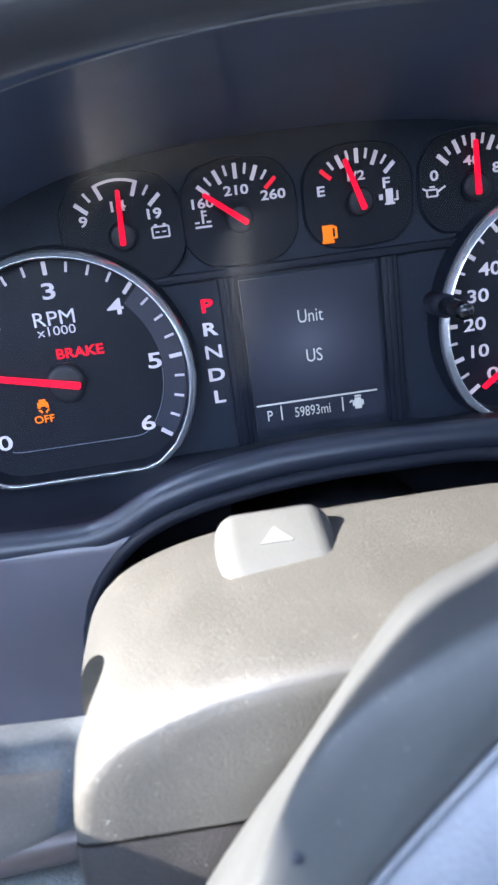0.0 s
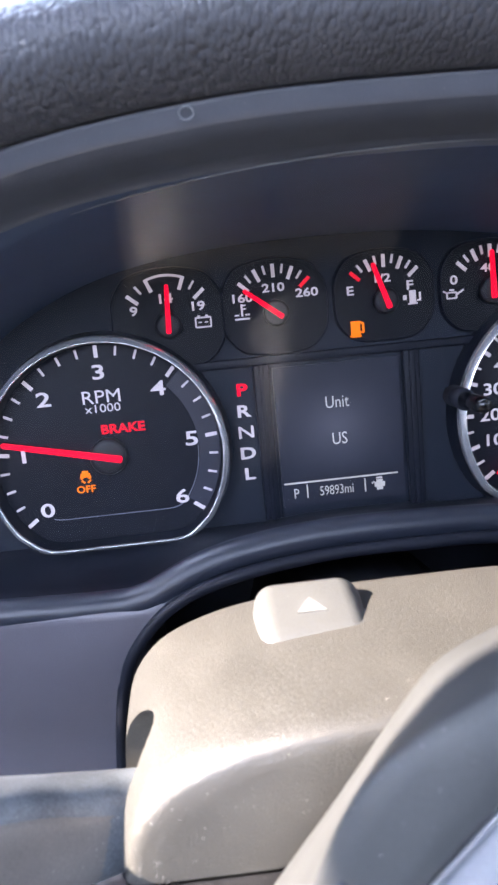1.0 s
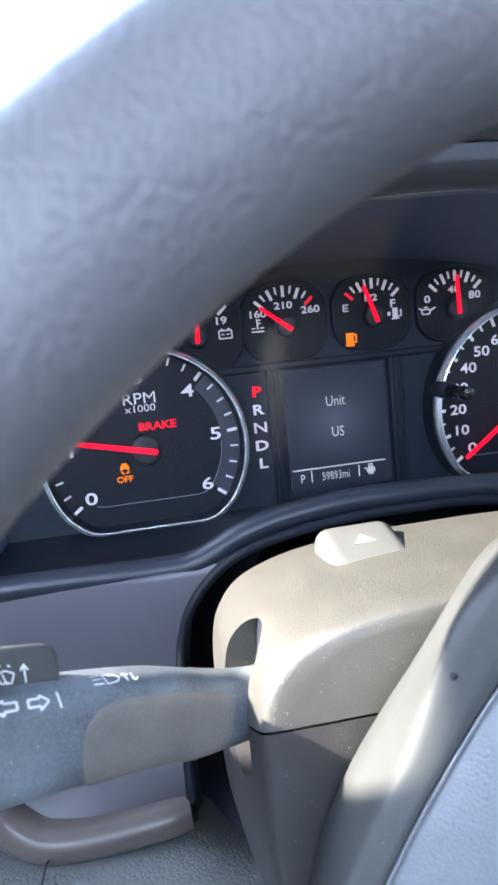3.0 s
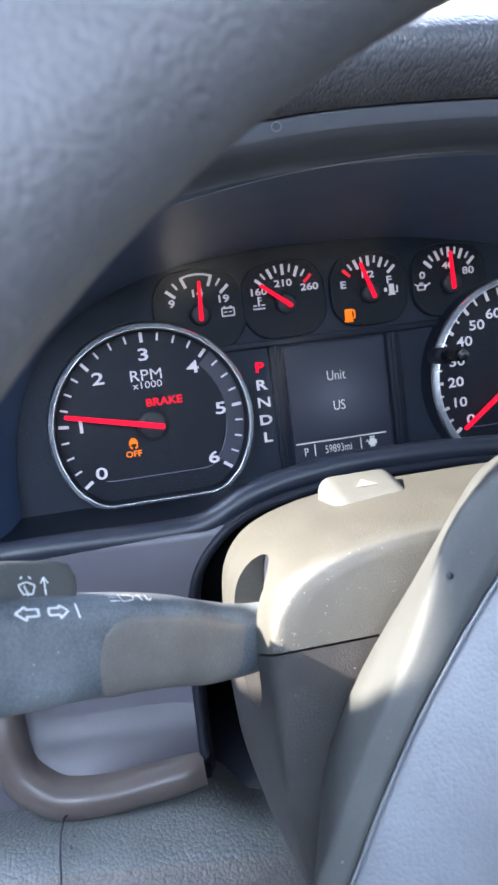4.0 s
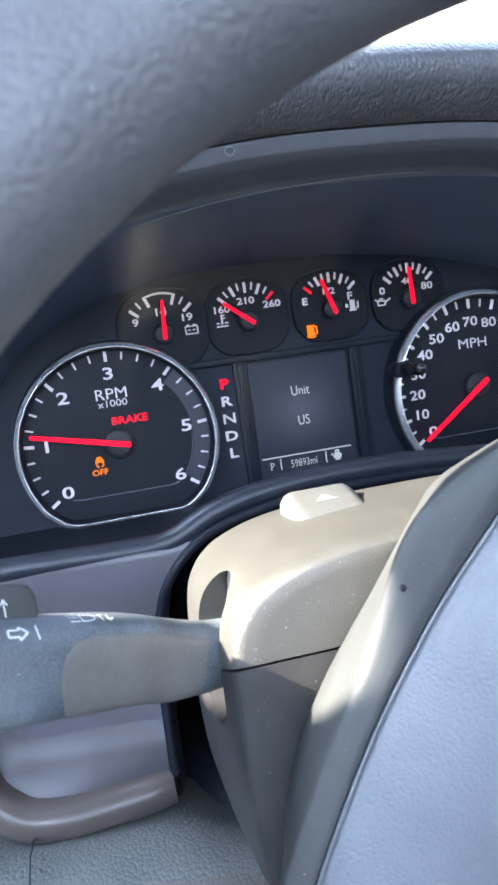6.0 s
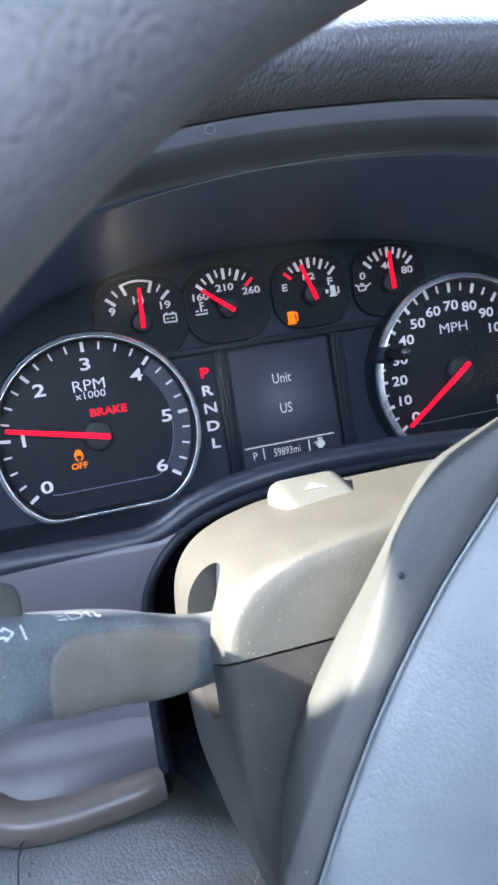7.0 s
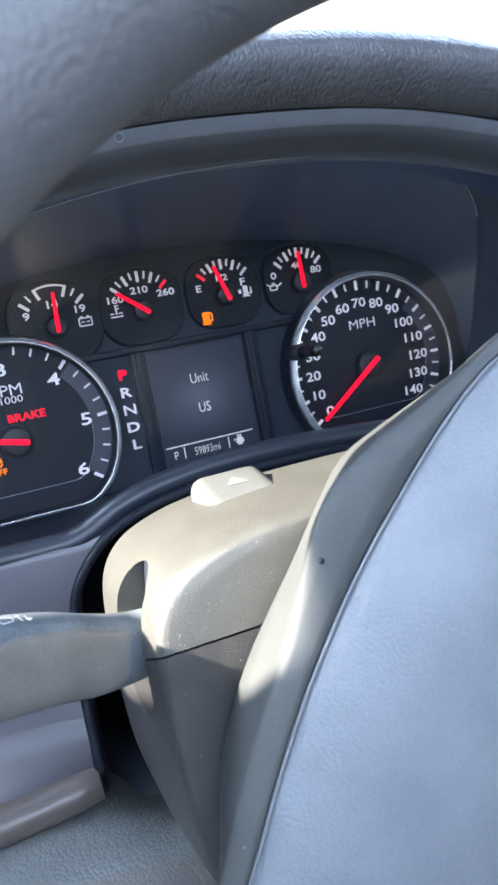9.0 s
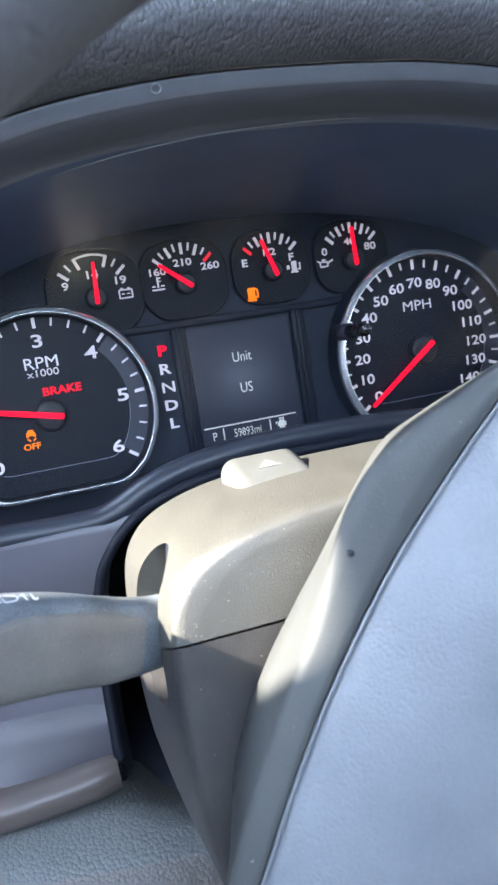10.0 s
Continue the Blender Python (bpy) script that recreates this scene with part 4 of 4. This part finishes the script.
grip_rows = []
for j in range(14):
    sv = 0.18 + 0.0390 * j
    end = max(0.0, (sv - 0.600) / 0.090)
    span = math.sqrt(max(0.05, 1.0 - end * end))
    grip_rows.append([lever_point(sv, -8 + (a + 8) * span, (0.0007 if -60 < a < 36 and j < 13 else -0.0005) - 0.0012 * max(0.0, 1 - j / 5.0)) for a in range(-64, 45, 6)])
part("grip_pad", loft(grip_rows), STALK_GRIP, lever, "worn darker finger pad")
paddle_row = lambda lift, push: [lever_point(s, 88, lift * b) + Vector((0.0, push, 0.0)) for s, b in ((0.690, 0.0), (0.696, 0.55), (0.710, 0.9), (0.730, 1.0), (0.800, 1.0), (0.840, 0.95), (0.855, 0.6), (0.860, 0.0))]
low = [lever_point(s, 88, -0.004) for s in (0.690, 0.696, 0.710, 0.730, 0.800, 0.840, 0.855, 0.860)]
part("washer_paddle", loft([[p + Vector((0, -0.0025, 0)) for p in low], [p + Vector((0, -0.0025, 0)) for p in paddle_row(0.0086, 0.0)], [p + Vector((0, -0.0012, 0.0008)) for p in paddle_row(0.0089, 0.0)],
                            [p + Vector((0, 0.0025, 0)) for p in paddle_row(0.0086, 0.0)], [p + Vector((0, 0.0025, 0)) for p in low]]), SPOKE, lever, "small dark windscreen washer paddle")


def mark(strokes, s0, a0, scale, width=0.0006, lift=0.00035, tilt=0.0):
    """White strokes printed on the lever's skin; units: mm along and up."""
    bm = bmesh.new()
    for x0, y0, x1, y1 in strokes:
        d = Vector((x1 - x0, y1 - y0))
        n = Vector((-d.y, d.x)).normalized() * width * 500 / scale
        quad = []
        for px, py in ((x0 + n.x, y0 + n.y), (x0 - n.x, y0 - n.y), (x1 - n.x, y1 - n.y), (x1 + n.x, y1 + n.y)):
            quad.append(bm.verts.new(lever_point(s0 - px * scale * 0.0056, a0 + py * scale * 3.6, lift)))
        bm.faces.new(quad)
    return part("symbol", bm, WHITE, lever, smooth=False)


mark([(-2, -1.6, -2, 1.6), (-2, 1.6, 0.6, 1.2), (0.6, 1.2, 1.4, 0), (1.4, 0, 0.6, -1.2), (0.6, -1.2, -2, -1.6), (-5, 1.4, -2.8, 1.4), (-5, 0, -2.8, 0), (-5, -1.4, -2.8, -1.4)], 0.605, 62, 1.55)
mark([(3, -1.5, 3, 1.5), (3, 1.5, 2.2, 0.6), (3, 1.5, 3.8, 0.6)], 0.605, 62, 1.55)
mark([(5, 1.5, 5, -1.5), (5, -1.5, 4.2, -0.6), (5, -1.5, 5.8, -0.6)], 0.605, 62, 1.55)
mark([(-6, 0, -4, 1.6), (-6, 0, -4, -1.6), (-4, 1.6, -4, 0.8), (-4, -1.6, -4, -0.8), (-4, 0.8, -1.6, 0.8), (-4, -0.8, -1.6, -0.8), (-1.6, 0.8, -1.6, -0.8)], 0.765, 44, 1.25)
mark([(5, 0, 3, 1.6), (5, 0, 3, -1.6), (3, 1.6, 3, 0.8), (3, -1.6, 3, -0.8), (3, 0.8, 0.6, 0.8), (3, -0.8, 0.6, -0.8), (0.6, 0.8, 0.6, -0.8)], 0.765, 44, 1.25)
mark([(7, 1.8, 7.6, -1.8)], 0.765, 44, 1.25)


# washer symbol and arrow on the paddle, words on the end of the lever
wp = [lever_point(0.772, 88, 0.003) + Vector((0, -0.0030, 0)), lever_point(0.745, 88, 0.003) + Vector((0, -0.0030, 0))]
ux = (wp[1] - wp[0]).normalized()


def paddle_mark(strokes, origin, width=0.00045):
    bm = bmesh.new()
    for x0, z0, x1, z1 in strokes:
        n = Vector((-(z1 - z0), x1 - x0)).normalized() * width * 500
        bm.faces.new([bm.verts.new(origin + ux * px * 0.001 + Vector((0, 0, pz * 0.001))) for px, pz in ((x0 + n.x, z0 + n.y), (x0 - n.x, z0 - n.y), (x1 - n.x, z1 - n.y), (x1 + n.x, z1 + n.y))])
    part("symbol", bm, WHITE, lever, smooth=False)


paddle_mark([(-2.4, 0.6, 0, 1.6), (0, 1.6, 2.4, 0.6), (-2.4, 0.6, -1.3, -2.0), (2.4, 0.6, 1.3, -2.0), (-1.3, -2.0, 0, -1.6), (0, -1.6, 1.3, -2.0), (-1.6, 2.4, -0.9, 3.0), (0.9, 3.0, 1.6, 2.4), (0.2, -2.4, -0.8, 0.6)], wp[0])
paddle_mark([(0, -2.2, 0, 2.6), (0, 2.8, -1.1, 1.1), (0, 2.8, 1.1, 1.1)], wp[1])
for word, s0, a0, size in (("INT", 0.846, 14, 0.0023), ("OFF", 0.846, -22, 0.0023)):
    bm = text_bm(word, size, (0, 0), width=1.1)
    for v in bm.verts:
        v.co = lever_point(s0 - v.co.x * 5.6, a0 + v.co.z * 3900, 0.0004)
    part("word", bm, WHITE, lever, smooth=False)
mark([(-2, 1, 0, 1.8), (0, 1.8, 2, 1), (-2, 1, -1.1, -1.4), (2, 1, 1.1, -1.4), (-1.1, -1.4, 1.1, -1.4), (-1.4, 2.6, -0.8, 3.0), (0.8, 3.0, 1.4, 2.6)], 0.846, 34, 0.9)
mark([(-2, 1, 0, 1.8), (0, 1.8, 2, 1), (-2, 1, -1.1, -1.4), (2, 1, 1.1, -1.4), (-1.1, -1.4, 1.1, -1.4)], 0.846, -40, 0.9)
part("end_ring", tube([lever_point(0.865, 0) * 0.5 + lever_point(0.865, 180) * 0.5, lever_point(0.875, 0) * 0.5 + lever_point(0.875, 180) * 0.5], 0.0160, 24, squash=0.74), GAP, lever)

# ---- steering wheel ----
wheel = thing("steering_wheel", "dark leather-rimmed steering wheel with grey airbag cover, turned to one side", "steering wheel")
WHEEL = pose(0.007, -0.292, 0.680, -2.3, 0, 0)
R, r = 0.2062, 0.0168


RIM_AT = pose(0.0049, -0.3211, 0.683, -5.86, 0, -1.75)
bm = tube([RIM_AT @ Vector((R * math.cos(2 * math.pi * i / 160), 0, R * math.sin(2 * math.pi * i / 160))) for i in range(160)], r, 28, closed=True)
part("rim", bm, RIM, wheel, "grained dark leather rim")
TURNED = radians(50)


HUB = Vector((0.020, 0.0, 0.680))
COVER_Y, FACE_Y, BACK_Y = -0.2355, -0.2320, -0.2000
# outlines (x, z) of the turned hub from its low left flank to the top: the cover's edge, the surround's front crease, the back shell
COVER = [(-0.0975, 0.600), (-0.0945, 0.630), (-0.0865, 0.655), (-0.0759, 0.6753), (-0.0677, 0.6907), (-0.0572, 0.7085), (-0.0476, 0.7224), (-0.0381, 0.7350), (-0.0292, 0.7455), (-0.0186, 0.7564),
         (-0.0079, 0.7671), (0.0023, 0.7763), (0.0122, 0.7841), (0.0230, 0.7905), (0.0380, 0.7965), (0.0580, 0.7990)]
CREASE = [(-0.1030, 0.600), (-0.0995, 0.632), (-0.0925, 0.658), (-0.0825, 0.6790), (-0.0745, 0.6945), (-0.0645, 0.7125), (-0.0560, 0.7270), (-0.0505, 0.7385), (-0.0455, 0.7500), (-0.0400, 0.7600),
          (-0.0320, 0.7680), (-0.0180, 0.7755), (-0.0020, 0.7820), (0.0130, 0.7890), (0.0320, 0.7985), (0.0580, 0.8030)]
SHELL = [(-0.0850, 0.600), (-0.0840, 0.630), (-0.0805, 0.652), (-0.0771, 0.6708), (-0.0728, 0.6850), (-0.0665, 0.6985), (-0.0585, 0.7115), (-0.0490, 0.7240), (-0.0405, 0.7345), (-0.0325, 0.7450),
         (-0.0245, 0.7555), (-0.0150, 0.7660), (-0.0020, 0.7720), (0.0130, 0.7775), (0.0330, 0.7850), (0.0580, 0.7960)]
HIDDEN = [(0.085, 0.792), (0.112, 0.770), (0.122, 0.735), (0.120, 0.690), (0.108, 0.640), (0.080, 0.590), (0.040, 0.562), (-0.010, 0.552), (-0.055, 0.558), (-0.084, 0.576)]


def hub_ring(outline, y, grow=0.0, k=1.0, far=0.0):
    """A closed ring on one of the hub's outlines, grown outwards or scaled about the hub; far: how much the hidden flank stands out."""
    full = smooth_line([(x, 0, z) for x, z in outline] + [HUB + (Vector((x, 0, z)) - HUB) * (1 + far) for x, z in HIDDEN], 5, closed=True)
    out = []
    for p in full:
        d = Vector((p.x, 0, p.z)) - HUB
        q = HUB + (d + d.normalized() * grow) * k
        out.append(Vector((q.x, y, q.z)))
    return out


def between(ring_a, ring_b, t, push=0.0):
    return [p.lerp(q, t) + Vector((0, push, 0)) for p, q in zip(ring_a, ring_b)]


edge_ring, crease_ring, shell_ring = hub_ring(COVER, COVER_Y), hub_ring(CREASE, FACE_Y, far=0.04), hub_ring(SHELL, BACK_Y, far=0.02)
part("airbag_cover", loft([hub_ring(COVER, COVER_Y + dy, g, k) for dy, g, k in ((0.0050, -0.0004, 1), (0.0006, -0.0005, 1), (-0.0022, -0.0020, 1), (-0.0044, -0.0055, 1), (-0.0068, -0.0110, 1), (-0.0125, 0, 0.74), (-0.0175, 0, 0.5),
                                                                                  (-0.0200, 0, 0.25), (-0.0206, 0, 0.03))], closed=True, caps=True), AIRBAG, wheel, "grained grey airbag cover")
part("cover_edge", tube(hub_ring(COVER, COVER_Y - 0.0002, 0.0001), 0.00045, 6, closed=True), COVER_EDGE, wheel, "thin pale edge of the airbag cover")
part("hub_surround", loft([hub_ring(COVER, COVER_Y + 0.0050, 0.0001), hub_ring(COVER, COVER_Y + 0.0006, 0.0006), hub_ring(COVER, COVER_Y, 0.0012), between(edge_ring, crease_ring, 0.35, -0.0004), between(edge_ring, crease_ring, 0.75, -0.0003),
                           between(edge_ring, crease_ring, 0.93, 0.0006), between(crease_ring, shell_ring, 0.05), between(crease_ring, shell_ring, 0.14), between(crease_ring, shell_ring, 0.40, -0.0010), between(crease_ring, shell_ring, 0.70, -0.0008), shell_ring,
                           hub_ring(SHELL, BACK_Y + 0.0030, -0.004, far=0.02), hub_ring(SHELL, BACK_Y + 0.0040, -0.02, far=0.02)], closed=True), SPOKE, wheel, "grey plastic hub surround")
part("hub_back", loft([hub_ring(SHELL, BACK_Y + 0.0035, -0.019), hub_ring(SHELL, BACK_Y + 0.0020, -0.05), hub_ring(SHELL, BACK_Y + 0.0020, 0, 0.1)], closed=True, caps=True), GAP, wheel)
part("screw_hole", tube([Vector((-0.0428, -0.2336, 0.7464)), Vector((-0.0428, -0.2300, 0.7464))], 0.0009, 12), GAP, wheel)
for a in (180, 0, 235, 305):
    t = radians(a) + TURNED
    d = Vector((math.cos(t), 0, math.sin(t)))
    rows = []
    for k, w, y in ((0.070, 0.030, 0.055), (0.10, 0.024, 0.045), (0.14, 0.018, 0.015), (0.175, 0.015, -0.011), (R - 0.004, 0.013, -0.026)):
        side = Vector((-d.z, 0, d.x)) * w
        c = d * k + Vector((0, y, 0))
        rows.append([WHEEL @ (c + side * math.cos(2 * math.pi * j / 14) + Vector((0, 0.010 * math.sin(2 * math.pi * j / 14), 0))) for j in range(14)])
    part("spoke", loft(rows, closed=True, caps=True), SPOKE, wheel)


# ---- dust flakes ----
def dust_flakes(host, owner, count, seed, keep):
    """Tiny pale flakes lying on a part's skin."""
    rng = random.Random(seed)
    faces = [f for f in host.data.polygons if keep(f)]
    weights = [f.area for f in faces]
    bm = bmesh.new()
    clumps = [rng.choices(faces, weights)[0].center.copy() for _ in range(6)]
    for _ in range(count):
        f = rng.choices(faces, weights)[0]
        if rng.random() < 0.45:
            near = rng.choice(clumps)
            close = [g for g in faces if (g.center - near).length < 0.014]
            f = rng.choice(close) if close else f
        vs = [host.data.vertices[i].co for i in f.vertices]
        w = [rng.random() ** 1.0 for _ in vs]
        p = sum((v * k for v, k in zip(vs, w)), Vector()) / sum(w) + f.normal * 0.00012
        a = f.normal.orthogonal().normalized()
        b = f.normal.cross(a)
        size = 0.00010 + 0.00025 * rng.random() ** 3
        turn = rng.random() * 6.283
        bm.faces.new([bm.verts.new(p + (a * math.cos(turn + k * 1.571) + b * math.sin(turn + k * 1.571) * rng.uniform(0.4, 1.0)) * size) for k in range(4)])
    ob = part("dust", bm, DUST, owner, "pale dust flakes", smooth=False)
    tagged(ob, kind="stuff")


for half in [c for c in column.children if c.name.startswith(("upper_shroud", "lower_shroud"))]:
    dust_flakes(half, column, 460 if half.name.startswith("upper") else 70, 5, lambda f: f.center.x < 0.05 and (f.normal.z > 0.3 or f.normal.y < -0.5) and f.center.y < -0.13)
for piece in [c for c in wheel.children if c.name.startswith("hub_surround")]:
    dust_flakes(piece, wheel, 60, 9, lambda f: f.center.z > 0.62 and f.center.x < 0.02)
for piece in [c for c in dash.children if c.name.startswith("visor_liner")]:
    dust_flakes(piece, dash, 40, 3, lambda f: f.center.z > 0.85)
